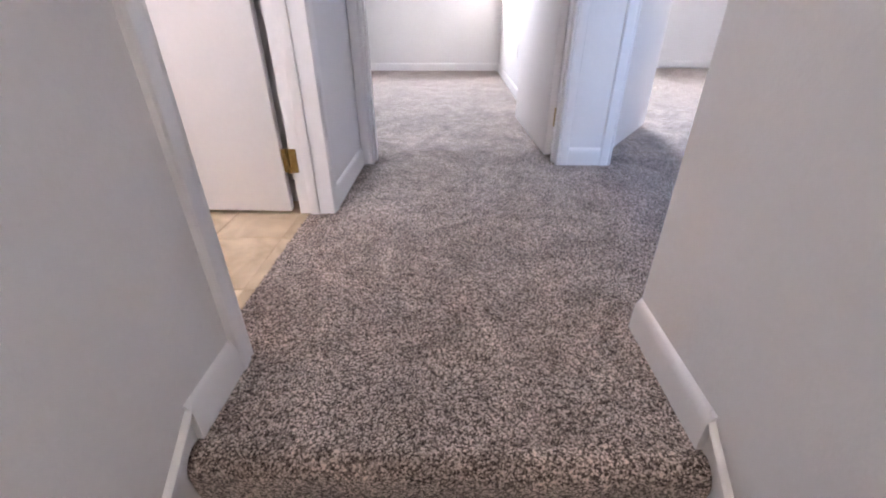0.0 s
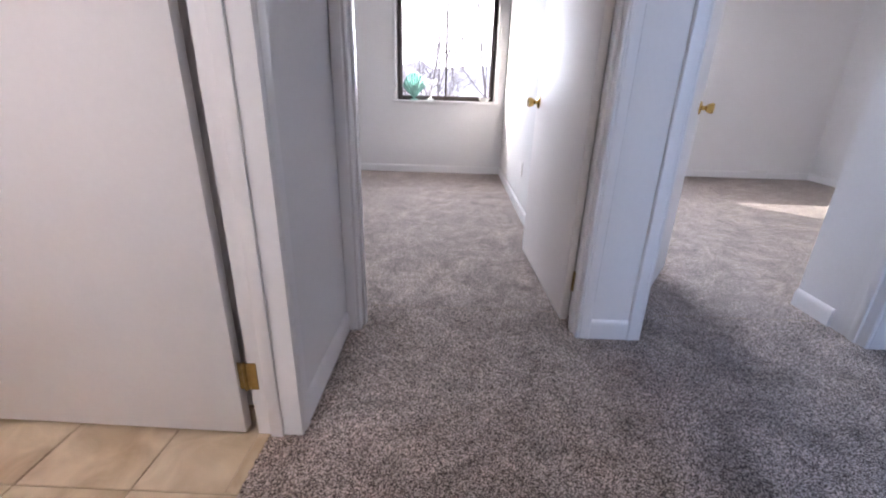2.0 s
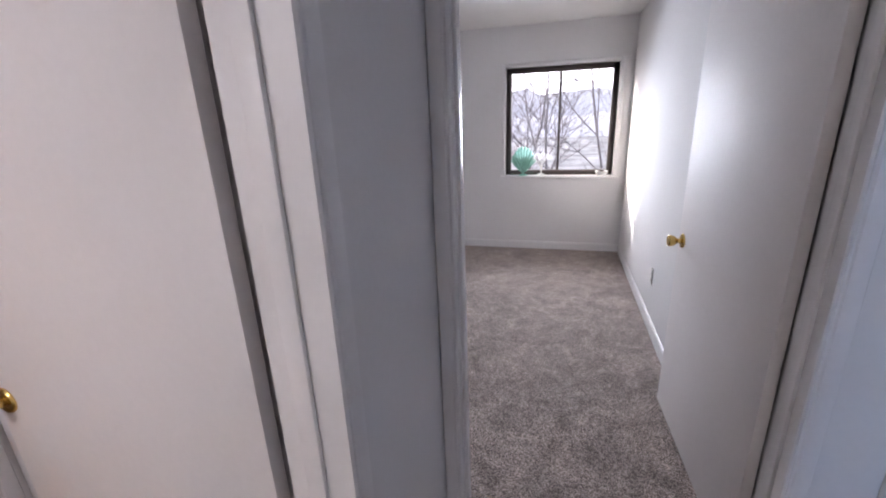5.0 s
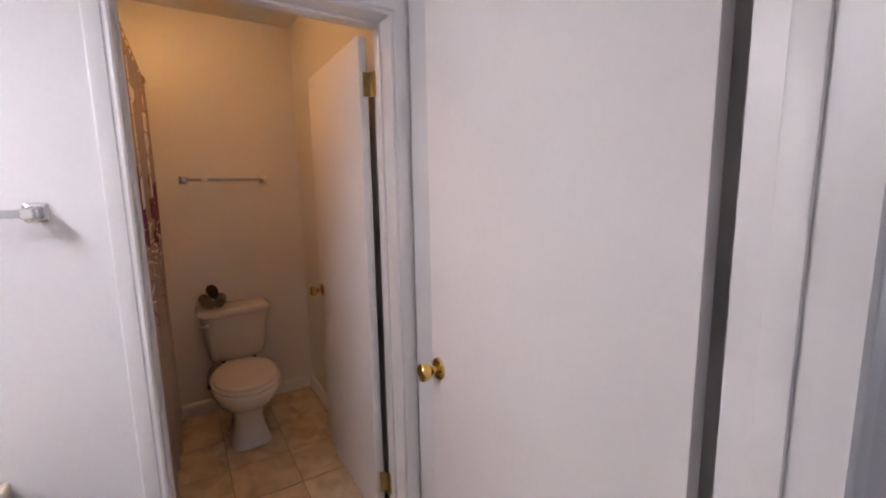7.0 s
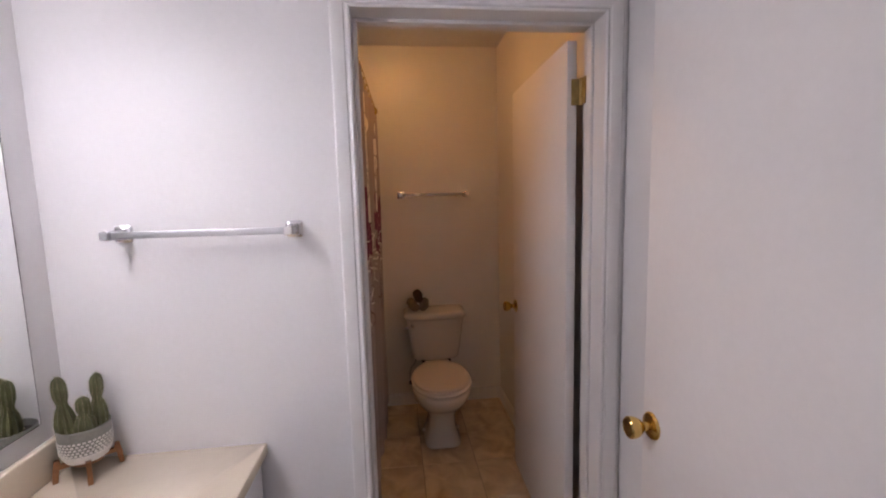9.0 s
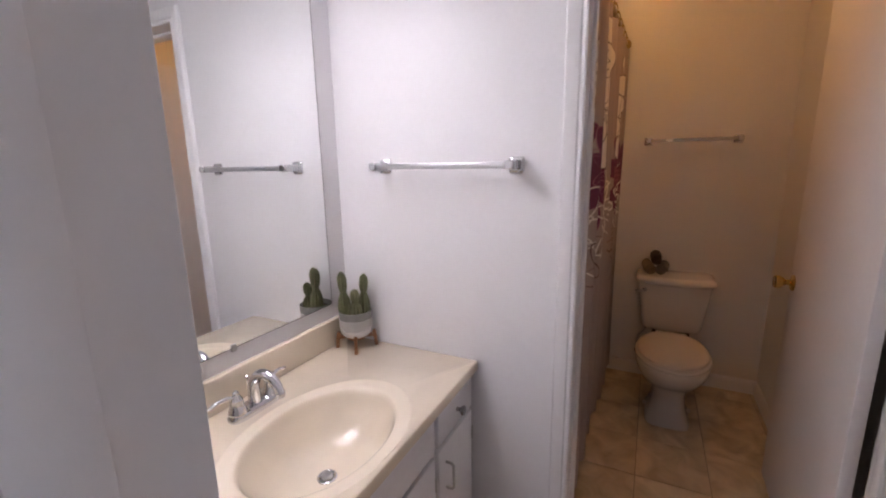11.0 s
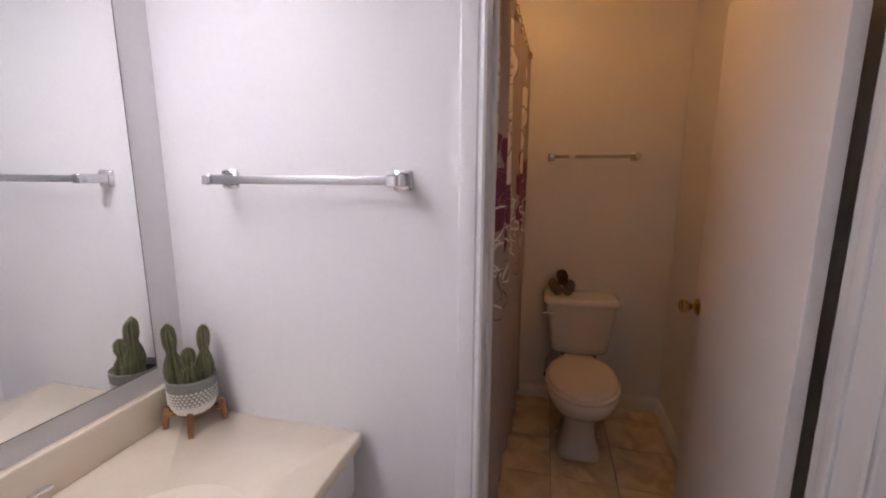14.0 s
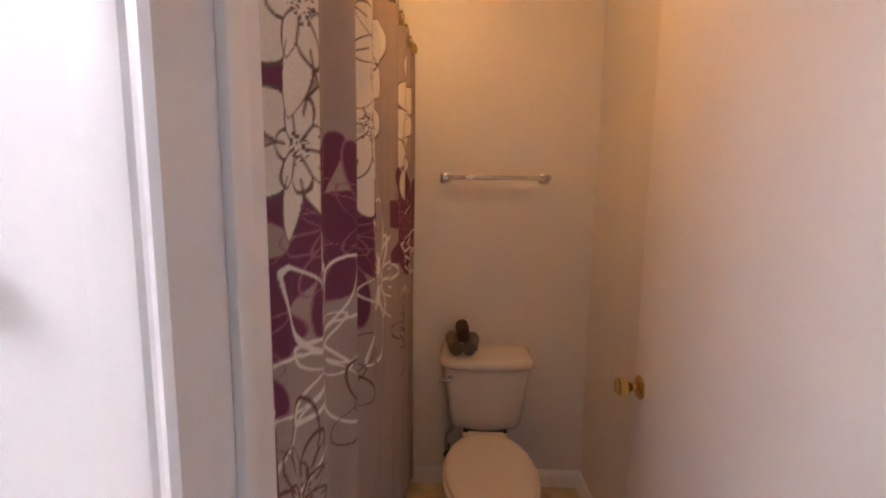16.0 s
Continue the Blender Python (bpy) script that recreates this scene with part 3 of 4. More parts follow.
for z in (0.21, 1.80):
    hinge(d, 1.545, 4.497, z, 0.57, 0.82, 0, -1)


# ---------------------------------------------------------------- windows
def window(name, label, face, x0, x1, z0, z1, depth=0.185):
    w = thing(name, label, "window", kind="structure", at=((x0 + x1) / 2, face, z0))
    yf = face + 0.075
    fr = 0.052
    for q in ((x0, x0 + fr, z0, z1), (x1 - fr, x1, z0, z1), (x0 + fr, x1 - fr, z1 - fr, z1), (x0 + fr, x1 - fr, z0, z0 + fr)):
        part("window_frame", box(B(), q[0], q[1], yf, yf + 0.06, q[2], q[3], 0.003), M_DARK, w, "dark bronze metal frame")
    mx = (x0 + x1) / 2
    s = part("sash_bar", box(B(), mx - 0.011, mx + 0.011, yf + 0.012, yf + 0.04, z0 + fr, z1 - fr, 0.003), M_DARK, w, "dark bronze meeting stile")
    for zz in (z0 + 0.28, z1 - 0.20):
        part("latch", box(B(), mx - 0.012, mx + 0.012, yf - 0.006, yf + 0.012, zz, zz + 0.05, 0.004), M_BLACK, s)
    for a, b, yy in ((x0 + fr, mx, yf + 0.034), (mx, x1 - fr, yf + 0.024)):
        g = part("pane", box(B(), a, b, yy, yy + 0.004, z0 + fr, z1 - fr), M_GLASS, w, "clear glass pane")
        g.visible_shadow = False
    # reveal boards, trim and sill in white
    for q in ((x0 - 0.012, x0, z0, z1), (x1, x1 + 0.012, z0, z1), (x0 - 0.012, x1 + 0.012, z1, z1 + 0.012)):
        part("reveal", box(B(), q[0], q[1], face - 0.002, face + depth, q[2], q[3]), M_TRIM, w)
    t = 0.042
    for q in ((x0 - t, x0 - 0.006, z0 - 0.01, z1 + t), (x1 + 0.006, x1 + t, z0 - 0.01, z1 + t), (x0 - 0.006, x1 + 0.006, z1 + 0.006, z1 + t)):
        part("trim", box(B(), q[0], q[1], face - 0.014, face - 0.002, q[2], q[3], 0.004), M_TRIM, w)
    part("window_sill", box(B(), x0 - t - 0.015, x1 + t + 0.015, face - 0.035, yf, z0 - 0.028, z0 - 0.001, 0.005), M_TRIM, w, "white painted sill")
    return w


window("window_1", "square dark-framed sliding window with white trim", 8.075, *W1)
tagged(part("trim_window_corner", box(B(), W1[1] + 0.0425, 1.2965, 8.061, 8.073, W1[3] + 0.006, W1[3] + 0.042, 0.004), M_TRIM), "white trim from the window head to the corner", "trim", kind="structure")
window("window_2", "dark-framed sliding window of the second bedroom", 8.35, *W2)


# ---------------------------------------------------------------- outdoors
bm = B()
v = [bm.verts.new(p) for p in ((-900, -400, -3.4), (900, -400, -3.4), (900, 1500, -3.4), (-900, 1500, -3.4))]
bm.faces.new(v)
tagged(part("ground", bm, M_GROUND), "pale snow-dusted ground behind the house", "ground", kind="structure")


def backdrop():
    m, t, b = node_mat("hazy_sky")
    b.inputs["Base Color"].default_value = (0, 0, 0, 1)
    b.inputs["Emission Color"].default_value = (0.93, 0.94, 1.0, 1)
    b.inputs["Emission Strength"].default_value = SKY_GLOW
    bm = B()
    rows = [[(-700 + 100 * i, 420 - 0.0004 * (-700 + 100 * i) ** 2, z) for i in range(15)] for z in (-5, 110)]
    loft(bm, rows, close=False, cap=False)
    tagged(part("backdrop", bm, m), "pale hazy winter sky beyond the woods", "sky", kind="structure")


backdrop()


def ridge(name, y, base, height, seed, label):
    bm = B()
    rows = []
    for i in range(161):
        x = -320 + 4 * i
        h = height * (0.72 + 0.35 * noise.noise((x * 0.012, seed, 0)) + 0.20 * noise.noise((x * 0.11, seed, 3)) + 0.14 * noise.noise((x * 0.5, seed, 7)))
        rows.append([(x, y, base), (x, y + 6, base + h * 0.6), (x, y + 22, base + h), (x, y + 60, base)])
    loft(bm, rows, close=False, cap=False)
    return tagged(part(name, bm, M_HAZEWOODS), label, "far woods", kind="stuff")


ridge("far_woods", 150, -4, 15, 1.3, "blue-grey winter woods in the distance, glowing to look hazy")
ridge("far_woods", 95, -4, 6.5, 9.1, "blue-grey winter woods in the distance, glowing to look hazy")


def bare_tree(x, y, height, seed, lean, label):
    r = random.Random(seed)
    tree = thing("tree", label, "tree", group="bare trees outside", at=(x, y, -3.4))
    trunk, limbs = B(), B()

    def grow(bm, p, d, length, rad, depth):
        pts, rads = [p], [rad]
        steps = 6
        for k in range(1, steps + 1):
            d = (d + Vector((r.uniform(-0.16, 0.16), r.uniform(-0.16, 0.16), r.uniform(-0.06, 0.12)))).normalized()
            p = p + d * length / steps
            pts.append(p)
            rads.append(rad * (1 - 0.62 * k / steps))
            if depth and k >= 2:
                for _ in range(2):
                    side = Vector((r.uniform(-1, 1), r.uniform(-1, 1), r.uniform(-0.1, 0.7))).normalized()
                    grow(limbs, p, (d * 0.55 + side).normalized(), length * r.uniform(0.42, 0.6), rads[-1] * 0.6, depth - 1)
        tube(bm, pts, rads, 7 if rad > 0.02 else 4)

    grow(trunk, Vector((x, y, -3.4)), Vector(lean).normalized(), height, 0.055, 3)
    part("trunk", trunk, M_BARK, tree, angle=60)
    part("crown", limbs, M_BARK, tree, "leafless twigs", angle=60)


bare_tree(2.9, 19.0, 8.5, 3, (-0.22, 0.0, 1.0), "leafless dark tree with fine twigs outside the window")
bare_tree(-0.4, 15.5, 5.6, 21, (0.12, 0.0, 1.0), "leafless small tree with spreading twigs outside the window")
bare_tree(1.9, 14.5, 5.2, 33, (-0.55, 0.0, 1.0), "leafless tree with twigs reaching sideways past the window")
bare_tree(0.8, 17.5, 6.4, 47, (-0.15, 0.0, 1.0), "leafless young tree with many twigs outside the window")
bare_tree(-1.6, 27.0, 9.0, 11, (0.2, 0.0, 1.0), "leafless slender tree further from the house")


# ---------------------------------------------------------------- tiled floor
def tiles():
    s, gap, thick = 0.305, 0.004, 0.009
    x_ref, y_ref = -0.085, 3.573
    setting = thing("floor_bath", "beige mottled ceramic floor tiles in square courses", "tile floor", kind="structure", at=(-1, 3.2, 0))
    part("mortar", box(B(), KX, BX + 0.034, MY, NY, -0.011, -0.0045), M_GROUT, setting, "brown recessed grout")
    cache = {}
    rooms = ((W, BX, 2.60, NY), (WI, W, WD[0], WD[1]), (KX, WI, 2.95, NY), (BX, BX + 0.034, BD[0], BD[1]))
    for i in range(-10, 3):
        for j in range(-5, 3):
            for rx0, rx1, ry0, ry1 in rooms:
                x0, x1 = max(x_ref + i * s, rx0), min(x_ref + (i + 1) * s, rx1)
                y0, y1 = max(y_ref + j * s, ry0), min(y_ref + (j + 1) * s, ry1)
                if x1 - x0 < 0.012 or y1 - y0 < 0.012:
                    continue
                g0 = gap / 2 if x0 == x_ref + i * s else 0
                g1 = gap / 2 if x1 == x_ref + (i + 1) * s else 0
                k0 = gap / 2 if y0 == y_ref + j * s else 0
                k1 = gap / 2 if y1 == y_ref + (j + 1) * s else 0
                w, d = round(x1 - x0 - g0 - g1, 4), round(y1 - y0 - k0 - k1, 4)
                if (w, d) not in cache:
                    cache[w, d] = mesh_of("tile", box(B(), 0, w, 0, d, -thick, 0, 0.0015, 1), M_TILE)
                ob = new("tile", cache[w, d])
                ob.parent = setting
                ob.matrix_parent_inverse = setting.matrix_basis.inverted()
                ob.location = (x0 + g0, y0 + k0, random.uniform(-0.0008, 0.0004))


# ---------------------------------------------------------------- vanity
CZ, CF = 0.757, 2.745           # counter height and front edge
SX, SY, SA, SB = -0.43, 2.535, 0.220, 0.158   # basin centre and half axes


def vanity():
    cab = thing("vanity_cabinet", "white painted vanity cabinet with doors and drawers", "cabinet", at=(-0.42, 2.45, 0))
    x0, x1, fy = W + 0.004, BX - 0.004, 2.712
    body = B()
    box(body, x0, x1, MY + 0.004, fy - 0.02, 0.09, CZ - 0.034 - 0.14)
    box(body, x0, x1, fy - 0.02, fy, 0.09, CZ - 0.034, 0.002)
    box(body, x0, x0 + 0.018, MY + 0.004, fy - 0.02, CZ - 0.174, CZ - 0.034)
    box(body, x1 - 0.018, x1, MY + 0.004, fy - 0.02, CZ - 0.174, CZ - 0.034)
    part("body", body, M_CAB, cab)
    part("toe_kick", box(B(), x0, x1, MY + 0.05, fy - 0.075, 0.0, 0.09), M_CAB, cab)

    def front(name, a, b, z0, z1):
        p = part(name, box(B(), a, b, fy + 0.001, fy + 0.019, z0, z1, 0.004, 3), M_CAB, cab)
        return p

    def round_knob(p, x, z):
        m = Matrix.Translation((x, fy + 0.019, z)) @ Matrix.Rotation(radians(-90), 4, "X")
        part("handle", lathe(B(), [(0.0005, 0), (0.007, 0), (0.006, 0.010), (0.012, 0.016), (0.0165, 0.022), (0.014, 0.027), (0.0005, 0.029)], 20, m), M_STEEL, p, "round brushed metal knob")

    def bar_pull(p, x, z):
        bm = B()
        y = fy + 0.019
        tube(bm, [(x, y, z - 0.045), (x, y + 0.018, z - 0.045), (x, y + 0.026, z - 0.038), (x, y + 0.026, z + 0.038), (x, y + 0.018, z + 0.045), (x, y, z + 0.045)], 0.0045, 8)
        part("handle", bm, M_STEEL, p, "bent metal bar pull")

    d = front("drawer", -0.945, -0.69, 0.595, 0.708)
    round_knob(d, -0.82, 0.652)
    front("false_front", -0.665, -0.135, 0.595, 0.708)
    d = front("drawer", -0.11, 0.135, 0.595, 0.708)
    round_knob(d, 0.012, 0.652)
    for a, b, hx, hz in ((-0.945, -0.69, -0.735, 0.475), (-0.665, -0.41, -0.46, 0.475), (-0.40, -0.135, -0.35, 0.475), (-0.11, 0.135, -0.06, 0.475)):
        p = front("cabinet_door", a, b, 0.11, 0.580)
        bar_pull(p, hx, hz)
        for z in (0.18, 0.49):
            edge = a if hx > (a + b) / 2 else b
            part("hinge", box(B(), edge - 0.005, edge + 0.005, fy + 0.010, fy + 0.022, z - 0.025, z + 0.025, 0.003), M_STEEL, p)

    top = thing("countertop", "cream cultured-marble vanity top with a sunken oval basin", "countertop", at=(-0.42, 2.45, CZ))
    # the slab: polar rings run from the rectangle's edge to the basin's rim and down into the bowl
    n = 96
    a0, a1, b0, b1 = x0, x1, MY + 0.003, CF

    def rect(th):
        c, s = math.cos(th), math.sin(th)
        k = min((a1 - SX) / c if c > 1e-6 else 9, (a0 - SX) / c if c < -1e-6 else 9, (b1 - SY) / s if s > 1e-6 else 9, (b0 - SY) / s if s < -1e-6 else 9)
        return SX + k * c, SY + k * s

    corners = [math.atan2(y - SY, x - SX) % (2 * math.pi) for x in (a0, a1) for y in (b0, b1)]
    ths = sorted({*[2 * math.pi * k / n for k in range(n)], *corners})

    def oval(th, f):
        return SX + SA * f * math.cos(th), SY + SB * f * math.sin(th)

    rings = []
    rings.append([(*rect(t), CZ - 0.034) for t in ths])
    rings.append([(*rect(t), CZ - 0.004) for t in ths])
    inset = []
    for t in ths:
        x, y = rect(t)
        inset.append((min(max(x, a0 + 0.004), a1 - 0.004), min(max(y, b0), b1 - 0.004), CZ))
    rings.append(inset)
    for f, z in ((1.30, 0.0), (1.28, 0.0016), (1.26, 0.0022), (1.23, 0.0008), (1.12, 0.0), (1.06, -0.001), (1.03, -0.005), (1.00, -0.016), (0.965, -0.034),
                 (0.90, -0.055), (0.80, -0.085), (0.65, -0.108), (0.45, -0.122), (0.25, -0.128), (0.105, -0.131)):
        row = []
        for t in ths:
            x, y = oval(t, f)
            row.append((x, min(max(y, b0 + 0.055), b1 - 0.012), CZ + z))
        rings.append(row)
    part("slab", loft(B(), rings, cap=False), M_MARBLE, top, angle=50)
    part("backsplash", box(B(), a0, a1, MY + 0.003, MY + 0.026, CZ + 0.0005, 0.862, 0.006, 3), M_MARBLE, top)
    drain = part("drain", lathe(B(), [(0.0005, -0.002), (0.017, -0.002), (0.018, 0.001), (0.023, 0.004), (0.026, 0.003), (0.027, -0.001), (0.0005, -0.004)], 24,
                                Matrix.Translation((SX, SY, CZ - 0.131))), M_CHROME, top, "chrome drain ring")
    part("stopper", lathe(B(), [(0.0005, 0.0), (0.014, 0.0), (0.015, 0.005), (0.012, 0.010), (0.0005, 0.012)], 20, Matrix.Translation((SX, SY, CZ - 0.130))), M_STEEL, drain)
    # no opening is cut: the hole's shade is the disc's black colour
    part("overflow_disc", lathe(B(), [(0.0005, 0), (0.005, 0), (0.005, 0.002), (0.0005, 0.002)], 14,
                                Matrix.Translation((SX, SY + SB * 0.955, CZ - 0.033)) @ Matrix.Rotation(radians(62), 4, "X")), M_BLACK, top, "black disc for the shaded inside of the overflow hole")


def faucet():
    fx, fy = -0.435, 2.283
    fa = thing("faucet", "chrome two-handle faucet with an arched spout", "faucet", at=(fx, fy, CZ))
    bm = B()
    rows = []
    for z, g in ((CZ + 0.0005, 1.0), (CZ + 0.010, 1.0), (CZ + 0.019, 0.93), (CZ + 0.023, 0.80)):
        rows.append([(fx + (0.082 * g) * math.copysign(abs(math.cos(t)) ** 0.5, math.cos(t)), fy + 0.027 * g * math.copysign(abs(math.sin(t)) ** 0.6, math.sin(t)), z) for t in np.linspace(0, 2 * math.pi, 40, endpoint=False)])
    part("base", loft(bm, rows), M_CHROME, fa)
    arc = [(fx, fy, CZ + 0.020), (fx, fy, CZ + 0.045)]
    arc += [(fx, fy + 0.052 - 0.052 * math.cos(a), CZ + 0.058 + 0.058 * math.sin(a)) for a in np.linspace(0.1, math.pi * 0.93, 14)]
    rad = [0.019, 0.017] + list(np.linspace(0.0155, 0.0125, 14))
    part("spout", tube(B(), arc, rad, 16), M_CHROME, fa)
    tip = Vector(arc[-1])
    part("aerator", lathe(B(), [(0.0005, -0.010), (0.011, -0.010), (0.0135, -0.006), (0.0135, 0.004), (0.0005, 0.004)], 18, Matrix.Translation(tip)), M_CHROME, fa)
    for s in (-1, 1):
        hx = fx + s * 0.056
        h = part("handle", lathe(B(), [(0.0005, 0.018), (0.025, 0.018), (0.024, 0.026), (0.019, 0.038), (0.0165, 0.052), (0.017, 0.058), (0.012, 0.066), (0.009, 0.070), (0.0085, 0.078), (0.004, 0.083), (0.0005, 0.083)], 24,
                                 Matrix.Translation((hx, fy, CZ))), M_CHROME, fa)
        part("lever", tube(B(), [(hx, fy, CZ + 0.064), (hx + s * 0.025, fy - 0.004, CZ + 0.072), (hx + s * 0.045, fy - 0.010, CZ + 0.071), (hx + s * 0.062, fy - 0.014, CZ + 0.064), (hx + s * 0.072, fy - 0.016, CZ + 0.062)],
                           [0.006, 0.0055, 0.005, 0.0055, 0.004], 10), M_CHROME, h)
    part("lift_rod", lathe(B(), [(0.0005, 0.02), (0.0025, 0.02), (0.0025, 0.085), (0.005, 0.088), (0.005, 0.095), (0.0005, 0.098)], 10, Matrix.Translation((fx, fy - 0.022, CZ))), M_CHROME, fa)


def soap_bottle():
    x, y = -0.172, 2.295
    s = thing("soap_dispenser", "lilac hand-soap bottle with a black pump on the vanity top", "soap bottle", at=(x, y, CZ))
    rows = []
    for z, a, b in ((0.0, 0.030, 0.019), (0.004, 0.034, 0.022), (0.06, 0.036, 0.023), (0.082, 0.034, 0.022), (0.094, 0.026, 0.018), (0.100, 0.014, 0.013), (0.103, 0.013, 0.013)):
        rows.append([(x + a * math.copysign(abs(math.cos(t)) ** 0.7, math.cos(t)), y + b * math.copysign(abs(math.sin(t)) ** 0.7, math.sin(t)), CZ + 0.0008 + z) for t in np.linspace(0, 2 * math.pi, 32, endpoint=False)])
    body = part("bottle", loft(B(), rows), M_SOAP, s)
    lab = part("label", box(B(), x - 0.025, x + 0.025, y + 0.0225, y + 0.0240, CZ + 0.012, CZ + 0.078), M_LABEL, body, "printed lilac label")
    for k, (w, zz) in enumerate(((0.016, 0.066), (0.020, 0.056), (0.012, 0.046), (0.018, 0.030), (0.018, 0.024))):
        part("print_bar", box(B(), x - w, x + w, y + 0.0242, y + 0.0246, CZ + zz - 0.0018, CZ + zz + 0.0018), M_LABELPRINT, body)
    pump = part("pump", lathe(B(), [(0.0005, 0.100), (0.017, 0.100), (0.018, 0.104), (0.017, 0.118), (0.010, 0.121), (0.006, 0.123), (0.006, 0.135), (0.0005, 0.135)], 20, Matrix.Translation((x, y, CZ))), M_BLACK, s, "black pump head")
    part("nozzle", tube(B(), [(x + 0.012, y - 0.012, CZ + 0.138), (x + 0.004, y - 0.004, CZ + 0.144), (x - 0.008, y + 0.009, CZ + 0.146), (x - 0.022, y + 0.024, CZ + 0.144), (x - 0.031, y + 0.034, CZ + 0.137)],
                        [0.010, 0.0145, 0.012, 0.008, 0.005], 12), M_BLACK, pump)
    s.scale = (1.12, 1.12, 1.06)


def cactus_pot():
    cx, cy = -0.890, 2.288
    base = CZ + 0.0008
    t = thing("potted_cactus", "grey patterned pot of columnar cacti on a wooden stand", "potted plant", at=(cx, cy, base))
    stand = part("stand", lathe(B(), [(0.030, 0.030), (0.030, 0.038), (0.0005, 0.038)], 20, Matrix.Translation((cx, cy, base))), M_WOOD, t, "stained wooden cross stand")
    for k in range(4):
        a = radians(35 + 90 * k)
        u, n = Vector((math.cos(a), math.sin(a), 0)), Vector((-math.sin(a), math.cos(a), 0))
        c = Vector((cx, cy, base))
        rows = []
        for z, r0, r1 in ((0.0, 0.056, 0.066), (0.030, 0.052, 0.064), (0.0305, 0.010, 0.064), (0.040, 0.010, 0.062), (0.0405, 0.0485, 0.062), (0.052, 0.0505, 0.060)):
            rows.append([c + u * r0 + n * 0.005 + Vector((0, 0, z)), c + u * r1 + n * 0.005 + Vector((0, 0, z)), c + u * r1 - n * 0.005 + Vector((0, 0, z)), c + u * r0 - n * 0.005 + Vector((0, 0, z))])
        part("stand_leg", loft(B(), rows), M_WOOD, stand)
    pm = Matrix.Translation((cx, cy, base + 0.038))
    pot = part("pot", lathe(B(), [(0.0005, 0), (0.030, 0), (0.040, 0.005), (0.0465, 0.018), (0.050, 0.040), (0.051, 0.075), (0.0515, 0.082), (0.0490, 0.084), (0.0470, 0.080), (0.046, 0.060), (0.0005, 0.058)], 40, pm), M_POT, t, "grey clay pot")
    part("pot_foot", lathe(B(), [(0.0310, -0.0004), (0.0405, 0.0042), (0.0472, 0.0178), (0.0480, 0.024), (0.0478, 0.0245), (0.0300, 0.002)], 40, pm, cap=False), M_POTWHITE, pot, "cream glazed lower band")
    band = B()
    for row, z in enumerate((0.029, 0.036, 0.043, 0.050, 0.057)):
        for k in range(34):
            a = 2 * math.pi * (k + 0.5 * (row % 2)) / 34
            r = 0.0502 + 0.0008 * (z - 0.029) / 0.028
            m = pm @ Matrix.Rotation(a, 4, "Z") @ Matrix.Translation((r, 0, z))
            q = [m @ Vector(p) for p in ((-0.002, -0.0034, -0.0018), (-0.002, 0.0034, -0.0018), (-0.002, 0.0020, 0.0022), (-0.002, -0.0020, 0.0022))]
            o = [m @ Vector(p) for p in ((0.0007, -0.0034, -0.0018), (0.0007, 0.0034, -0.0018), (0.0007, 0.0020, 0.0022), (0.0007, -0.0020, 0.0022))]
            loft(band, [q, o])
    part("pattern_band", band, M_POTWHITE, pot, "raised cream pattern")
    part("soil", lathe(B(), [(0.0005, 0.070), (0.030, 0.072), (0.0455, 0.068), (0.0455, 0.060), (0.0005, 0.060)], 24, pm), M_SOIL, t)

    def stem(x, y, h, r, tilt, seed):
        rg = random.Random(seed)
        rows, seg = [], 40
        spines = B()
        zs = np.linspace(0, 1, 22)
        for s in zs:
            z = s * h
            rr = r * (1.06 - 0.30 * s + 0.30 * math.exp(-((s - 0.24) / 0.17) ** 2) - 0.30 * math.exp(-((s - 0.55) / 0.09) ** 2) + 0.20 * max(s - 0.55, 0)) * (1 if s < 0.82 else math.sqrt(max(1 - ((s - 0.82) / 0.185) ** 2, 0.003)))
            ring = []
            for k in range(seg):
                a = 2 * math.pi * k / seg
                q = rr * (1 + 0.12 * math.cos(10 * a))
                ring.append((x + tilt[0] * z + q * math.cos(a), y + tilt[1] * z + q * math.sin(a), base + 0.100 + z))
            rows.append(ring)
            for k in range(10):
                a = 2 * math.pi * k / 10
                for _ in range(3):
                    aa, up = a + rg.uniform(-0.5, 0.5), rg.uniform(-0.3, 0.8)
                    p = Vector((x + tilt[0] * z + rr * 1.08 * math.cos(a), y + tilt[1] * z + rr * 1.08 * math.sin(a), base + 0.100 + z + rg.uniform(-0.002, 0.002)))
                    d = Vector((math.cos(aa), math.sin(aa), up)).normalized()
                    sd = Vector((-math.sin(aa), math.cos(aa), 0)) * 0.0005
                    vs = [spines.verts.new(v) for v in (p - sd, p + sd, p + d * rg.uniform(0.0035, 0.0065))]
                    spines.faces.new(vs)
        c = part("cactus_stem", loft(B(), rows), M_CACTUS, t, "ribbed green cactus stem")
        part("spines", spines, M_SPINE, c)

    stem(cx + 0.019, cy - 0.022, 0.146, 0.0150, (0.02, -0.05), 1)
    stem(cx - 0.020, cy + 0.018, 0.134, 0.0142, (-0.02, 0.03), 2)
    stem(cx + 0.014, cy + 0.012, 0.094, 0.0148, (0.03, 0.03), 3)
    t.scale = (1.18, 1.18, 1.18)


def mirror():
    x0, x1, z0, z1, y = -0.874, 0.002, 0.916, 1.982, MY + 0.001
    mi = thing("mirror", "large frameless wall mirror above the vanity", "mirror", at=((x0 + x1) / 2, y, z0))
    part("glass", box(B(), x0, x1, y, y + 0.006, z0, z1), M_MIRROR, mi)
    edge = B()
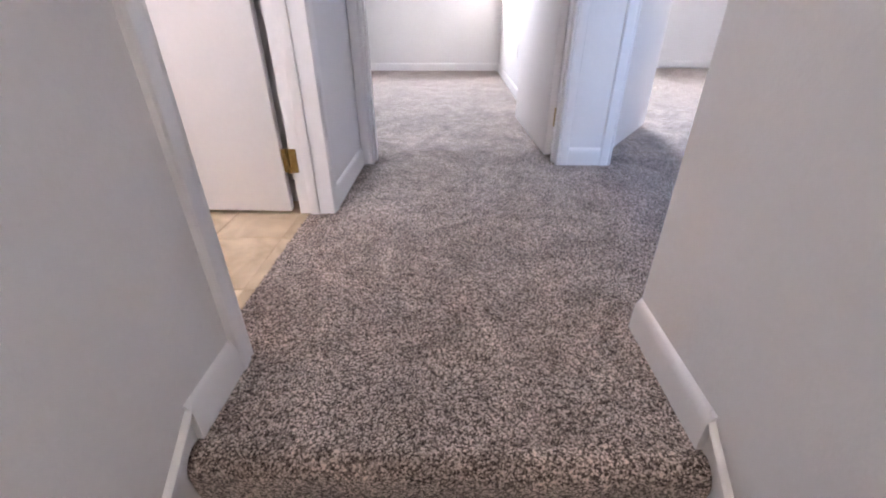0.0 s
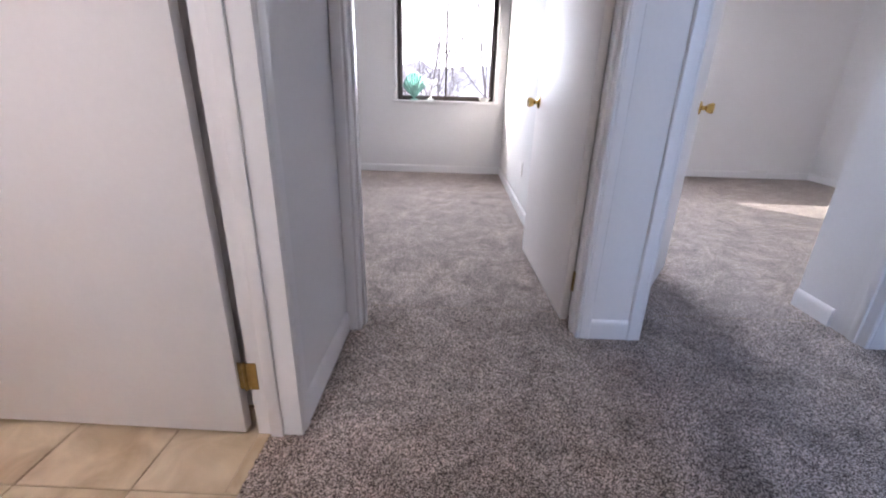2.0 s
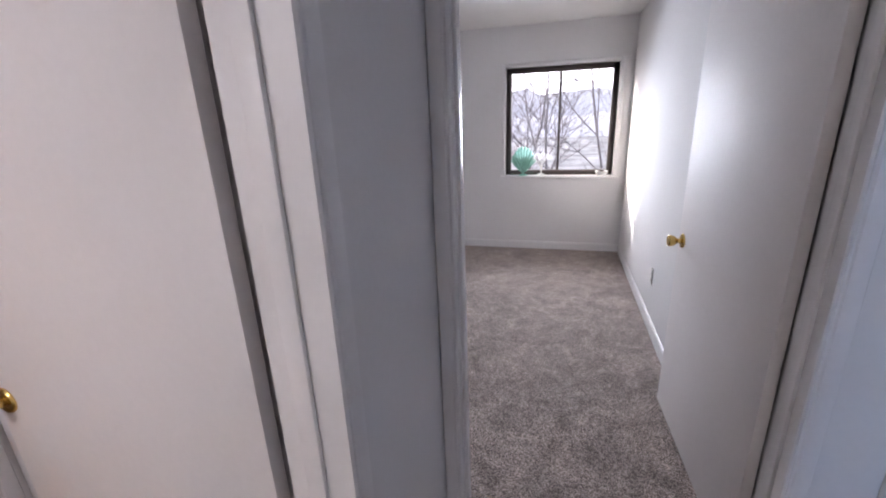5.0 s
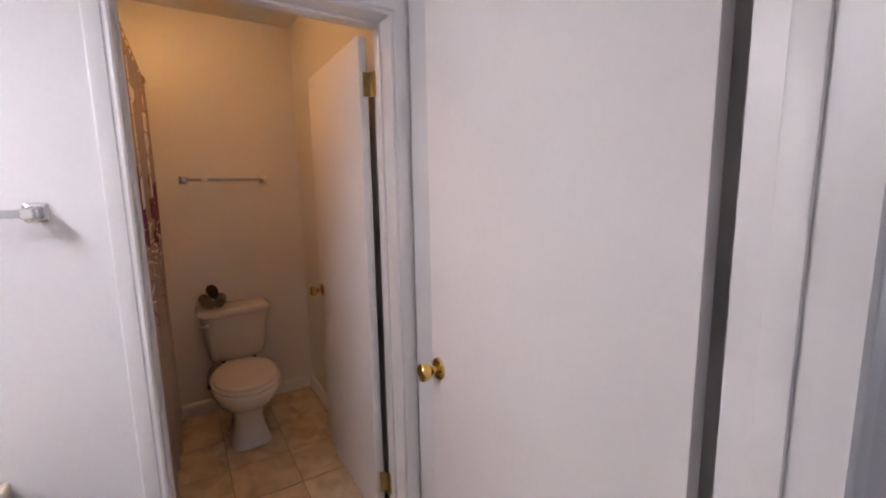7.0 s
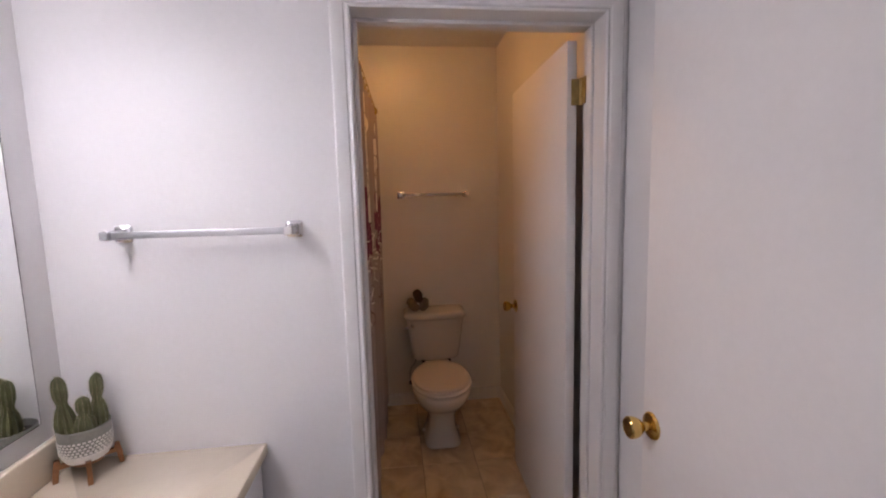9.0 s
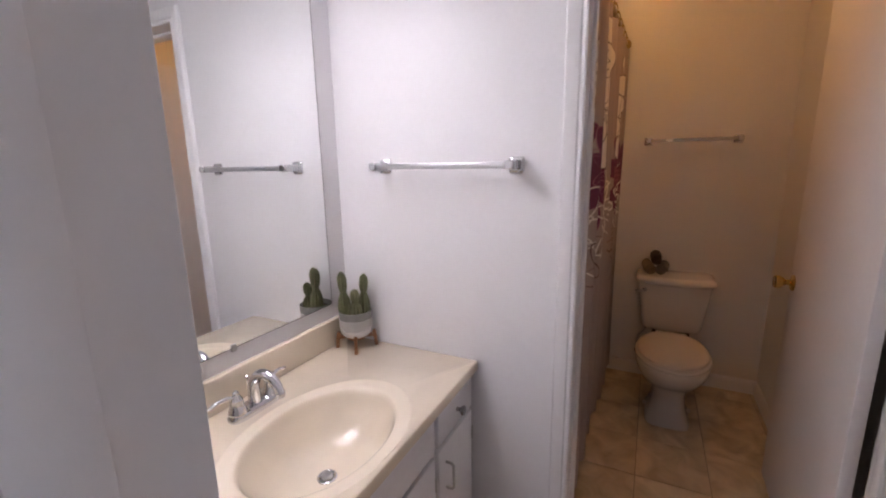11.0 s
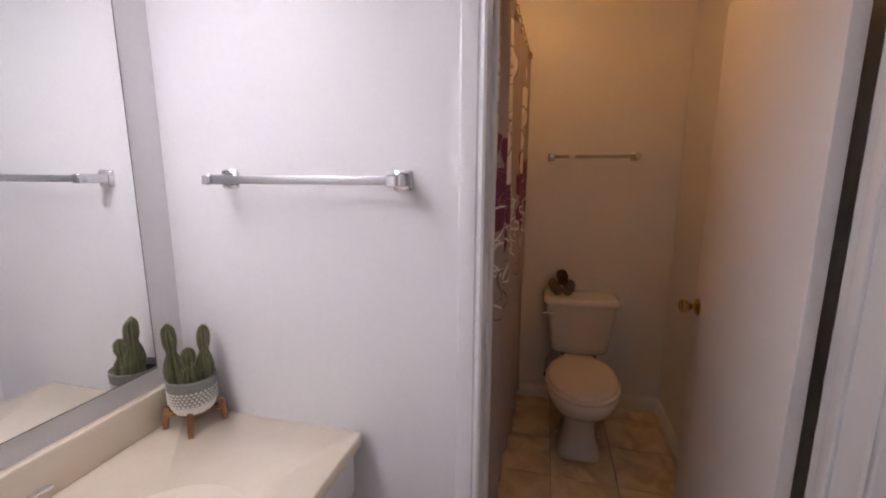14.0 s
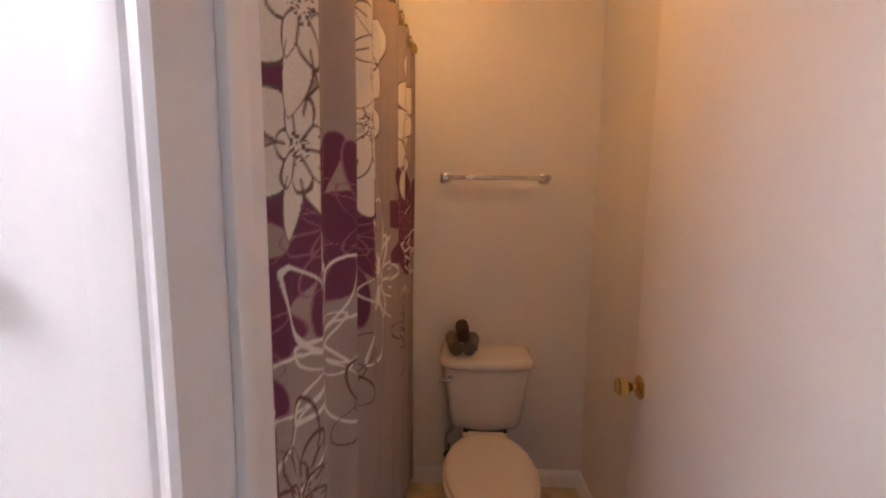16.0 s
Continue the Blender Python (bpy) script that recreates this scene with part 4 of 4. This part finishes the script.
    for q in ((x0 - 0.002, x0 - 0.0002, z0, z1), (x1 + 0.0002, x1 + 0.002, z0, z1), (x0, x1, z0 - 0.002, z0 - 0.0002), (x0, x1, z1 + 0.0002, z1 + 0.002)):
        box(edge, q[0], q[1], y, y + 0.0062, q[2], q[3])
    part("edge", edge, M_DARK, mi, "dark ground edge")
    for cx, zz, s in ((-0.82, z1, 1), (-0.08, z1, 1), (-0.455, z0, -1), (-0.12, z0, -1)):
        part("clip", box(B(), cx - 0.008, cx + 0.008, y, y + 0.010, min(zz - s * 0.010, zz + s * 0.012), max(zz - s * 0.010, zz + s * 0.012), 0.002), M_STEEL, mi, "small metal mirror clip")


def vanity_light():
    y0 = MY
    v = thing("vanity_light", "wall light bar with three lit white glass shades", "wall lamp", at=(-0.40, y0, 2.16))
    part("back_plate", box(B(), -0.72, -0.08, y0 + 0.001, y0 + 0.028, 2.120, 2.205, 0.006, 3), M_STEEL, v, "brushed metal back plate")
    for x, share in ((-0.64, 0.12), (-0.40, 0.6), (-0.16, 2.1)):
        yc = y0 + 0.135
        part("arm", tube(B(), [(x, y0 + 0.026, 2.165), (x, y0 + 0.08, 2.178), (x, y0 + 0.115, 2.172), (x, yc, 2.150)], 0.008, 10), M_STEEL, v)
        sh = part("shade", lathe(B(), [(0.022, 2.145), (0.030, 2.138), (0.045, 2.112), (0.062, 2.075), (0.080, 2.030), (0.095, 1.996), (0.092, 1.996), (0.077, 2.030), (0.059, 2.075), (0.042, 2.112), (0.022, 2.135)], 36,
                                 Matrix.Translation((x, yc, 0)), cap=False), M_SHADE, v, "lit white glass bell shade")
        part("bulb", lathe(B(), [(0.0005, 2.010), (0.020, 2.014), (0.031, 2.032), (0.032, 2.052), (0.022, 2.080), (0.015, 2.105), (0.015, 2.138), (0.0005, 2.138)], 20, Matrix.Translation((x, yc, 0))), M_SHADE, sh)
        area_lamp("vanity_lamp", pose(x, yc + 0.012, 1.950, 32, 0, 0), 0.155, 0.155, VANITY_POWER * share, (0.97, 0.955, 1.0), "DISK", 165)


def towel_bar(label, wallx, out, y0, y1, z, bar_mat, reach=0.078):
    tb = thing("towel_bar", label, "towel bar", group="towel bars", at=(wallx, (y0 + y1) / 2, z))
    for y in (y0, y1):
        p = B()
        rows = []
        for n, h in ((0.0, 0.024), (0.006, 0.024), (0.010, 0.020), (0.011, 0.015), (0.026, 0.0125), (reach - 0.014, 0.0125), (reach + 0.006, 0.0125), (reach + 0.009, 0.010)):
            rows.append([(wallx + out * n, y + a * h, z + b * h) for a, b in ((-1, -0.8), (-0.8, -1), (0.8, -1), (1, -0.8), (1, 0.8), (0.8, 1), (-0.8, 1), (-1, 0.8))])
        part("post", loft(p, rows), M_CHROME, tb, "square chrome post")
    c = wallx + out * (reach - 0.006)
    part("bar", box(B(), c - 0.005, c + 0.005, y0 - 0.016, y1 + 0.016, z - 0.0095, z + 0.0095, 0.002), bar_mat, tb, "flat bar")


# ---------------------------------------------------------------- wc
def superoval(cx, cy, a, b, z, p=0.85, n=44, front=1.0):
    pts = []
    for t in np.linspace(0, 2 * math.pi, n, endpoint=False):
        c, s = math.cos(t), math.sin(t)
        ax = a * (front if c > 0 else 1.0)
        pts.append((cx + ax * math.copysign(abs(c) ** p, c), cy + b * math.copysign(abs(s) ** p, s), z))
    return pts


def toilet():
    ty = 3.408
    t = thing("toilet", "cream-white two-piece toilet with the lid closed", "toilet", at=(-2.25, ty, 0))
    rows = []
    for z, cx, a, b, p in ((0.0, -2.220, 0.165, 0.112, 0.45), (0.010, -2.220, 0.165, 0.112, 0.45), (0.022, -2.225, 0.156, 0.102, 0.5), (0.10, -2.230, 0.136, 0.086, 0.55), (0.17, -2.230, 0.136, 0.084, 0.6), (0.215, -2.225, 0.158, 0.104, 0.7),
                           (0.255, -2.205, 0.205, 0.142, 0.8), (0.305, -2.188, 0.245, 0.170, 0.88), (0.345, -2.180, 0.262, 0.181, 0.9), (0.372, -2.180, 0.265, 0.183, 0.9), (0.380, -2.180, 0.258, 0.177, 0.9)):
        rows.append(superoval(cx, ty, a, b, z, p))
    bowl = part("bowl", loft(B(), rows), M_CERAMIC, t, angle=60)
    shelf = B()
    loft(shelf, [superoval(-2.535, ty, 0.115, 0.105, z, 0.5) for z in (0.25, 0.37, 0.385)])
    part("deck", shelf, M_CERAMIC, bowl)
    for s in (-1, 1):
        part("bolt_cap", lathe(B(), [(0.012, 0.0), (0.012, 0.012), (0.008, 0.018), (0.0005, 0.019)], 14, Matrix.Translation((-2.26, ty + s * 0.112, 0.010))), M_CERAMIC, bowl)
    seat = []
    for z, k in ((0.3815, 0.985), (0.385, 1.0), (0.395, 1.0), (0.398, 0.985)):
        seat.append(superoval(-2.172, ty, 0.258 * k, 0.184 * k, z, 0.92))
    part("seat", loft(B(), seat), M_CERAMIC, t, "cream toilet seat", angle=60)
    lid = []
    for z, k in ((0.4015, 0.905), (0.404, 0.945), (0.412, 0.945), (0.417, 0.92), (0.420, 0.82), (0.421, 0.5)):
        lid.append(superoval(-2.175, ty, 0.258 * k, 0.184 * k, z, 0.92))
    part("lid", loft(B(), lid), M_SEAT, t, "beige closed toilet lid", angle=60)
    part("seat_hinge", box(B(), -2.440, -2.395, ty - 0.085, ty + 0.085, 0.386, 0.412, 0.008, 3), M_CERAMIC, t)

    def cistern_ring(hw, xf, back, bow, r, z):
        """Flat back, rounded corners and a front that bows out towards the middle."""
        ring = []
        for cx, cy, a0 in ((xf - r - bow, ty + hw - r, 0), (back + 0.012, ty + hw - 0.012, 90), (back + 0.012, ty - hw + 0.012, 180), (xf - r - bow, ty - hw + r, 270)):
            rr = r if a0 in (0, 270) else 0.012
            arc = [(cx + rr * math.cos(radians(a0 + 15 * k)), cy + rr * math.sin(radians(a0 + 15 * k)), z) for k in range(7)]
            ring += arc
        for k in range(1, 12):
            f = -1 + 2 * k / 12
            ring.append((xf - bow * f * f, ty + f * (hw - r), z))
        return ring

    tank = []
    for z, hw, xf in ((0.392, 0.138, -2.478), (0.398, 0.152, -2.466), (0.412, 0.160, -2.458), (0.46, 0.168, -2.450), (0.60, 0.186, -2.440), (0.690, 0.195, -2.434)):
        tank.append(cistern_ring(hw, xf, KX + 0.012, 0.022, 0.040, z))
    part("tank", loft(B(), tank), M_CERAMIC, t, "tapered cistern", angle=50)
    lidr = []
    for z, g in ((0.691, -0.004), (0.694, 0.008), (0.702, 0.014), (0.716, 0.016), (0.729, 0.012), (0.737, 0.002), (0.740, -0.014)):
        lidr.append(cistern_ring(0.197 + g, -2.430 + g, KX + 0.006, 0.024, 0.050, z))
    part("tank_lid", loft(B(), lidr), M_CERAMIC, t, "rounded cistern lid", angle=50)
    lev = part("flush_lever", lathe(B(), [(0.0005, 0), (0.013, 0), (0.012, 0.006), (0.007, 0.008), (0.007, 0.016), (0.0005, 0.016)], 16,
                                    Matrix.Translation((-2.441, ty - 0.160, 0.655)) @ Matrix.Rotation(radians(90), 4, "Y")), M_CHROME, t, "chrome flush lever")
    part("lever_arm", tube(B(), [(-2.428, ty - 0.160, 0.655), (-2.424, ty - 0.180, 0.654), (-2.422, ty - 0.212, 0.650)], [0.006, 0.005, 0.007], 8), M_CHROME, lev)
    # black slab stands in for the shaded gap between cistern and deck
    part("gap_shade", box(B(), -2.60, -2.47, ty - 0.10, ty + 0.10, 0.384, 0.393), M_BLACK, t, "black slab for the shaded gap under the cistern")
    v = thing("supply_valve", "dark shut-off valve and hose beside the toilet", "valve", at=(KX, 3.235, 0.2))
    part("valve_body", tube(B(), [(KX + 0.002, 3.235, 0.20), (KX + 0.05, 3.235, 0.20), (KX + 0.075, 3.235, 0.20)], [0.016, 0.010, 0.014], 12), M_DARK, v)
    part("valve_handle", lathe(B(), [(0.0005, 0), (0.018, 0.002), (0.020, 0.008), (0.014, 0.014), (0.0005, 0.015)], 12, Matrix.Translation((KX + 0.070, 3.235, 0.20)) @ Matrix.Rotation(radians(90), 4, "Y")), M_DARK, v)
    part("hose", tube(B(), [(KX + 0.055, 3.235, 0.205), (KX + 0.058, 3.225, 0.26), (KX + 0.075, 3.235, 0.31), (KX + 0.100, 3.262, 0.35), (KX + 0.11, 3.275, 0.395)], 0.0065, 8), M_STEEL, v)


def towel_roll(label, c, way, r, length, material, turn):
    """A rolled towel: a spiral sheet of cloth with soft ends."""
    w = thing("rolled_towel", label, "rolled towel", group="rolled towels on the cistern", at=c)
    d = Vector(way).normalized()
    side = d.cross(Vector((0, 0, 1))).normalized()
    up = side.cross(d)
    outer, n = [], 70
    for k in range(n):
        s = k / (n - 1)
        a = s * 2 * math.pi * 3.2 + turn
        outer.append((a, r * (0.20 + 0.80 * s)))
    th = r * 0.19
    ring = [(a, q) for a, q in outer] + [(a, max(q - th, 0.0008)) for a, q in reversed(outer)]
    rows = []
    for e, k in ((-0.5, 0.97), (-0.47, 1.0), (0.0, 1.03), (0.47, 1.0), (0.5, 0.97)):
        rows.append([Vector(c) + d * e * length + (side * math.cos(a) + up * math.sin(a)) * q * k for a, q in ring])
    part("cloth", loft(B(), rows), material, w, angle=60)


def shower_curtain():
    x0, x1, z0, z1 = -1.135, -2.615, 0.045, 2.075
    cur = thing("shower_curtain", "taupe shower curtain printed with large white and plum flowers", "shower curtain", at=((x0 + x1) / 2, 3.02, z0))
    nu, nz = 620, 640
    s = np.linspace(0, 1, nu)
    z = np.linspace(z0, z1, nz)
    S, Z = np.meshgrid(s, z, indexing="ij")
    hang = 0.45 + 0.55 * (z1 - Z) / (z1 - z0)
    ph = 2 * math.pi * 7.5 * S + 0.9 * np.sin(2 * math.pi * 1.7 * S)
    X = x0 + (x1 - x0) * S + 0.010 * np.sin(2 * ph) * hang
    Y = 3.005 + 0.035 * S + (0.024 * np.sin(ph) + 0.010 * np.sin(2.3 * ph + 1.0)) * (0.75 + 0.25 * hang) + 0.004 * np.sin(3 * Z + 9 * S)
    U = S * 1.72
    taupe, cream, plum = np.array((0.40, 0.315, 0.275)), np.array((0.80, 0.73, 0.64)), np.array((0.165, 0.035, 0.085))
    dark, white, brown, rose = np.array((0.14, 0.085, 0.065)), np.array((0.83, 0.77, 0.70)), np.array((0.14, 0.055, 0.05)), np.array((0.34, 0.14, 0.19))
    col = np.tile(taupe, (nu, nz, 1))

    def flower(cu, cz, R, petals, turn, fill, line, width=0.0055, layers=(1.0, 0.74, 0.50, 0.28), squash=1.0, deep=0.55, tip=1.6):
        du, dz = U - cu, (Z - cz) * squash
        r, th = np.hypot(du, dz), np.arctan2(dz, du)
        for k, f in enumerate(layers):
            ang = th + turn + k * math.pi / petals
            wob = 1 + 0.10 * np.sin(3 * th + cu * 9 + k) + 0.05 * np.sin(7 * th + cz * 5)
            q = np.abs(((ang * petals / (2 * math.pi)) % 1.0) - 0.5) * 2
            edge = R * f * (deep + (1 - deep) * (1 - q ** tip)) * wob
            if fill is not None and k == 0:
                a = np.clip((edge - r) / 0.003 + 0.5, 0, 1)[..., None]
                col[:] = col * (1 - a) + fill * a
            steep = 1.0 + 1.3 * q ** 2
            a = np.clip((width * steep * (0.75 + 0.35 * np.sin(5 * th + k + cu * 3)) - np.abs(r - edge)) / 0.0025 + 0.5, 0, 1)
            off = r * (1 - q) * math.pi / petals
            vein = np.clip((width * 0.7 - off) / 0.0025 + 0.5, 0, 1) * (r > edge * (0.62 if k < len(layers) - 1 else 0.2)) * (r < edge)
            a = np.maximum(a, vein)[..., None]
            col[:] = col * (1 - a) + line * a
        seed = (np.sin(U * 420 + 2 * np.sin(Z * 160)) * np.sin(Z * 400 + 2 * np.sin(U * 150))) > 0.35
        col[(r < R * 0.19) & seed] = line

    for cu, cz, R, turn in ((-0.02, 1.44, 0.27, 0.3), (0.05, 1.23, 0.19, 1.1), (0.34, 1.40, 0.22, 0.9), (0.63, 1.36, 0.25, 0.2), (1.34, 1.36, 0.25, 1.5), (1.64, 1.33, 0.22, 0.6)):
        flower(cu, cz, R, 9, turn, plum, rose, 0.0028, (1.0, 0.72, 0.46, 0.24), 0.95, 0.52, 1.5)
    for cu, cz, R, turn, sq in ((0.23, 1.52, 0.105, 0.5, 0.75), (0.24, 1.73, 0.125, 1.3, 0.75), (0.74, 1.62, 0.19, 0.2, 0.9), (0.80, 1.84, 0.19, 1.0, 0.9), (1.46, 1.62, 0.17, 0.8, 0.85), (1.50, 1.81, 0.18, 0.1, 0.9)):
        flower(cu, cz, R, 7, turn, cream, dark, 0.0026, (1.0, 0.58), sq, 0.60, 1.8)
    for cu, cz, R, turn in ((0.35, 1.14, 0.27, 0.4), (0.92, 1.19, 0.24, 1.2), (1.58, 1.19, 0.23, 0.7), (0.08, 0.90, 0.13, 0.2)):
        flower(cu, cz, R, 8, turn, None, white, 0.0072, (1.0, 0.55), 0.95, 0.40, 1.3)
    for cu, cz, R, turn in ((0.61, 0.95, 0.16, 0.7), (1.33, 0.95, 0.17, 0.1), (0.22, 0.93, 0.15, 1.6), (0.05, 0.66, 0.11, 0.9)):
        flower(cu, cz, R, 7, turn, None, brown, 0.0032, (1.0, 0.66, 0.36), 0.85, 0.50, 1.6)
    co = np.stack([X, Y, Z], -1).reshape(-1, 3)
    i = (np.arange(nu - 1)[:, None] * nz + np.arange(nz - 1)[None]).ravel()
    me = bpy.data.meshes.new("cloth")
    me.from_pydata(co.tolist(), [], np.stack([i, i + nz, i + nz + 1, i + 1], -1).tolist())
    layer = me.color_attributes.new("print", "FLOAT_COLOR", "POINT")
    layer.data.foreach_set("color", np.concatenate([col, np.ones((nu, nz, 1))], -1).reshape(-1))
    me.materials.append(M_PRINT)
    me.shade_smooth()
    cloth = new("cloth", me)
    cloth.parent = cur
    cloth.matrix_parent_inverse = cur.matrix_basis.inverted()
    thick = cloth.modifiers.new("thickness", "SOLIDIFY")
    thick.thickness = 0.0012
    rod = thing("curtain_rod", "bronze shower curtain rod between the walls", "curtain rod", at=(-1.9, 3.02, 2.11))
    part("rod", tube(B(), [(WI - 0.002, 3.005, 2.112), (-1.9, 3.02, 2.112), (KX + 0.002, 3.04, 2.112)], 0.0125, 14), M_OLDBRASS, rod)
    for x, y in ((WI, 3.005), (KX, 3.04)):
        sgn = -1 if x == WI else 1
        part("flange", lathe(B(), [(0.0005, 0), (0.030, 0), (0.029, 0.006), (0.018, 0.016), (0.0005, 0.018)], 20, Matrix.Translation((x, y, 2.112)) @ Matrix.Rotation(radians(90 * sgn), 4, "Y")), M_OLDBRASS, rod)
    for k in range(12):
        f = (k + 0.5) / 12
        x = x0 + (x1 - x0) * f
        yy = 3.005 + 0.035 * f
        bm = B()
        ringp = [(x, yy + 0.021 * math.sin(a), 2.100 + 0.030 * math.cos(a)) for a in np.linspace(0, 2 * math.pi * 0.98, 18)]
        tube(bm, ringp, 0.0024, 6)
        for a in (0.6, 5.7):
            lathe(bm, [(0.0005, -0.006), (0.005, -0.004), (0.006, 0), (0.005, 0.004), (0.0005, 0.006)], 8, Matrix.Translation((x, yy + 0.021 * math.sin(a), 2.100 + 0.030 * math.cos(a))))
        part("curtain_ring", bm, M_OLDBRASS, cur, "bronze roller ring")


def bathtub():
    t = thing("bathtub", "cream enamel bathtub behind the shower curtain", "bathtub", at=(-1.9, 2.6, 0))
    rows = []
    for z, g in ((0.0, 0.0), (0.43, 0.0), (0.45, 0.012), (0.45, 0.06), (0.40, 0.085), (0.15, 0.13), (0.12, 0.20)):
        rows.append([(WI - 0.004 - g, 2.264 + g, z), (WI - 0.004 - g, 2.955 - g, z), (KX + 0.004 + g, 2.955 - g, z), (KX + 0.004 + g, 2.264 + g, z)])
    part("shell", loft(B(), rows), M_TUB, t)


def wc_light():
    y, x = 3.16, -1.80
    c = thing("ceiling_light", "small warm flush ceiling light above the toilet", "ceiling lamp", at=(x, y, CW))
    part("canopy", lathe(B(), [(0.0005, CW - 0.002), (0.085, CW - 0.002), (0.085, CW - 0.018), (0.0005, CW - 0.018)], 28, Matrix.Translation((x, y, 0))), M_BRASS, c)
    part("dome", lathe(B(), [(0.075, CW - 0.020), (0.078, CW - 0.035), (0.065, CW - 0.062), (0.035, CW - 0.080), (0.0005, CW - 0.085)], 28, Matrix.Translation((x, y, 0))), M_WCSHADE, c, "warm lit glass dome")


def stair_fill_light():
    # unseen lamp, added to brighten the stair walls and landing
    y, x = 1.15, 0.745
    c = thing("ceiling_light", "unseen ceiling light added over the stairs to brighten the landing", "ceiling lamp", at=(x, y, CH))
    part("canopy", lathe(B(), [(0.0005, CH - 0.002), (0.15, CH - 0.002), (0.15, CH - 0.02), (0.0005, CH - 0.02)], 32, Matrix.Translation((x, y, 0))), M_STEEL, c)
    part("dome", lathe(B(), [(0.14, CH - 0.022), (0.14, CH - 0.04), (0.11, CH - 0.08), (0.06, CH - 0.10), (0.0005, CH - 0.108)], 32, Matrix.Translation((x, y, 0))), M_STAIRFILL, c, "glowing dome of the added stair light")


def outlet(label, x, y, z, nx, ny):
    o = thing("wall_outlet", label, "outlet", at=(x, y, z))
    def q(n, a, b):
        return (x + nx * n - ny * a, y + ny * n + nx * a, z + b)
    bm = B()
    loft(bm, [[q(n, a * g, b * g) for a, b in ((-0.035, -0.057), (0.035, -0.057), (0.035, 0.057), (-0.035, 0.057))] for n, g in ((0.0005, 1.0), (0.003, 1.0), (0.006, 0.92))])
    part("plate", bm, M_PLASTIC, o)
    for s in (-1, 1):
        bm = B()
        loft(bm, [[q(n, 0.016 * math.cos(t), s * 0.020 + 0.013 * math.sin(t)) for t in np.linspace(0, 2 * math.pi, 16, endpoint=False)] for n in (0.0062, 0.0085)])
        part("socket", bm, M_PLASTIC, o)


def glass_shell():
    x, y, z = 0.175, 8.098, W1[2] + 0.0005
    s = thing("glass_shell", "scalloped teal glass shell on the window sill", "glass ornament", at=(x, y, z))
    rows = []
    n = 36
    for k, f in enumerate(np.linspace(0.02, 1, 16)):
        ring = []
        for j in range(n):
            a = radians(-62 + 124 * j / (n - 1))
            rib = 1 + 0.035 * math.cos(j / (n - 1) * 2 * math.pi * 9)
            rr = 0.30 * f * rib
            ring.append((x + 0.05 + rr * math.sin(a) * 0.52, y + 0.02 - 0.045 * f * (1 - f) * 3 - 0.008 * (rib - 1) * 20, z + 0.012 + rr * math.cos(a)))
        rows.append(ring)
    bm = B()
    loft(bm, rows, close=False, cap=False)
    sh = part("shell", bm, M_TEAL, s, angle=80)
    md = sh.modifiers.new("thickness", "SOLIDIFY")
    md.thickness = 0.005
    part("foot", lathe(B(), [(0.0005, 0), (0.05, 0), (0.045, 0.012), (0.02, 0.02), (0.0005, 0.02)], 20, Matrix.Translation((x + 0.05, y, z))), M_TEAL, s)
    w = thing("coral_fan", "white branching coral fan on the window sill", "coral ornament", at=(0.42, y, z))
    rg = random.Random(4)
    bm = B()

    def branch(p, a, length, rad, depth):
        e = p + Vector((math.sin(a), rg.uniform(-0.10, 0.10), math.cos(a))) * length
        tube(bm, [p, (p + e) / 2 + Vector((0.004, 0, 0.003)), e], [rad, rad * 0.85, rad * 0.7], 6)
        if depth:
            for turn in (-0.48, -0.08, 0.40):
                branch(e, a + turn + rg.uniform(-0.12, 0.12), length * rg.uniform(0.68, 0.86), rad * 0.72, depth - 1)

    branch(Vector((0.42, y + 0.012, z + 0.012)), 0.0, 0.075, 0.011, 4)
    part("coral", bm, M_WHITEGLASS, w, angle=60)
    part("base", lathe(B(), [(0.0005, 0), (0.045, 0), (0.040, 0.014), (0.012, 0.024), (0.0005, 0.024)], 20, Matrix.Translation((0.42, y + 0.012, z))), M_WHITEGLASS, w)
    d = thing("sill_dish", "small white ceramic dish on the window sill", "dish", at=(1.06, 8.09, z))
    part("dish", lathe(B(), [(0.0005, 0), (0.04, 0), (0.060, 0.020), (0.068, 0.048), (0.064, 0.049), (0.056, 0.022), (0.036, 0.006), (0.0005, 0.006)], 28, Matrix.Translation((1.06, 8.095, z))), M_WHITEGLASS, d)


vanity()
faucet()
soap_bottle()
cactus_pot()
mirror()
vanity_light()
towel_bar("square chrome towel bar on the white bathroom wall", W, 1, 2.398, 2.871, 1.419, M_BAR)
towel_bar("chrome towel bar with a pale bar above the toilet", KX, 1, 3.206, 3.664, 1.537, M_ACRYL)
toilet()
towel_roll("rolled olive hand towel on the cistern lid", (-2.545, 3.262, 0.778), (1, 0.15, 0), 0.036, 0.16, M_TOWEL2, 0.5)
towel_roll("rolled grey hand towel on the cistern lid", (-2.545, 3.336, 0.777), (1, -0.1, 0), 0.035, 0.16, M_TOWEL3, 2.0)
towel_roll("rolled dark brown hand towel on top of two others", (-2.545, 3.298, 0.837), (1, 0.05, 0), 0.034, 0.16, M_TOWEL1, 1.2)
shower_curtain()
bathtub()
wc_light()
stair_fill_light()
outlet("white wall outlet low on the bedroom wall", 1.297, 6.35, 0.37, -1, 0)
glass_shell()
tiles()
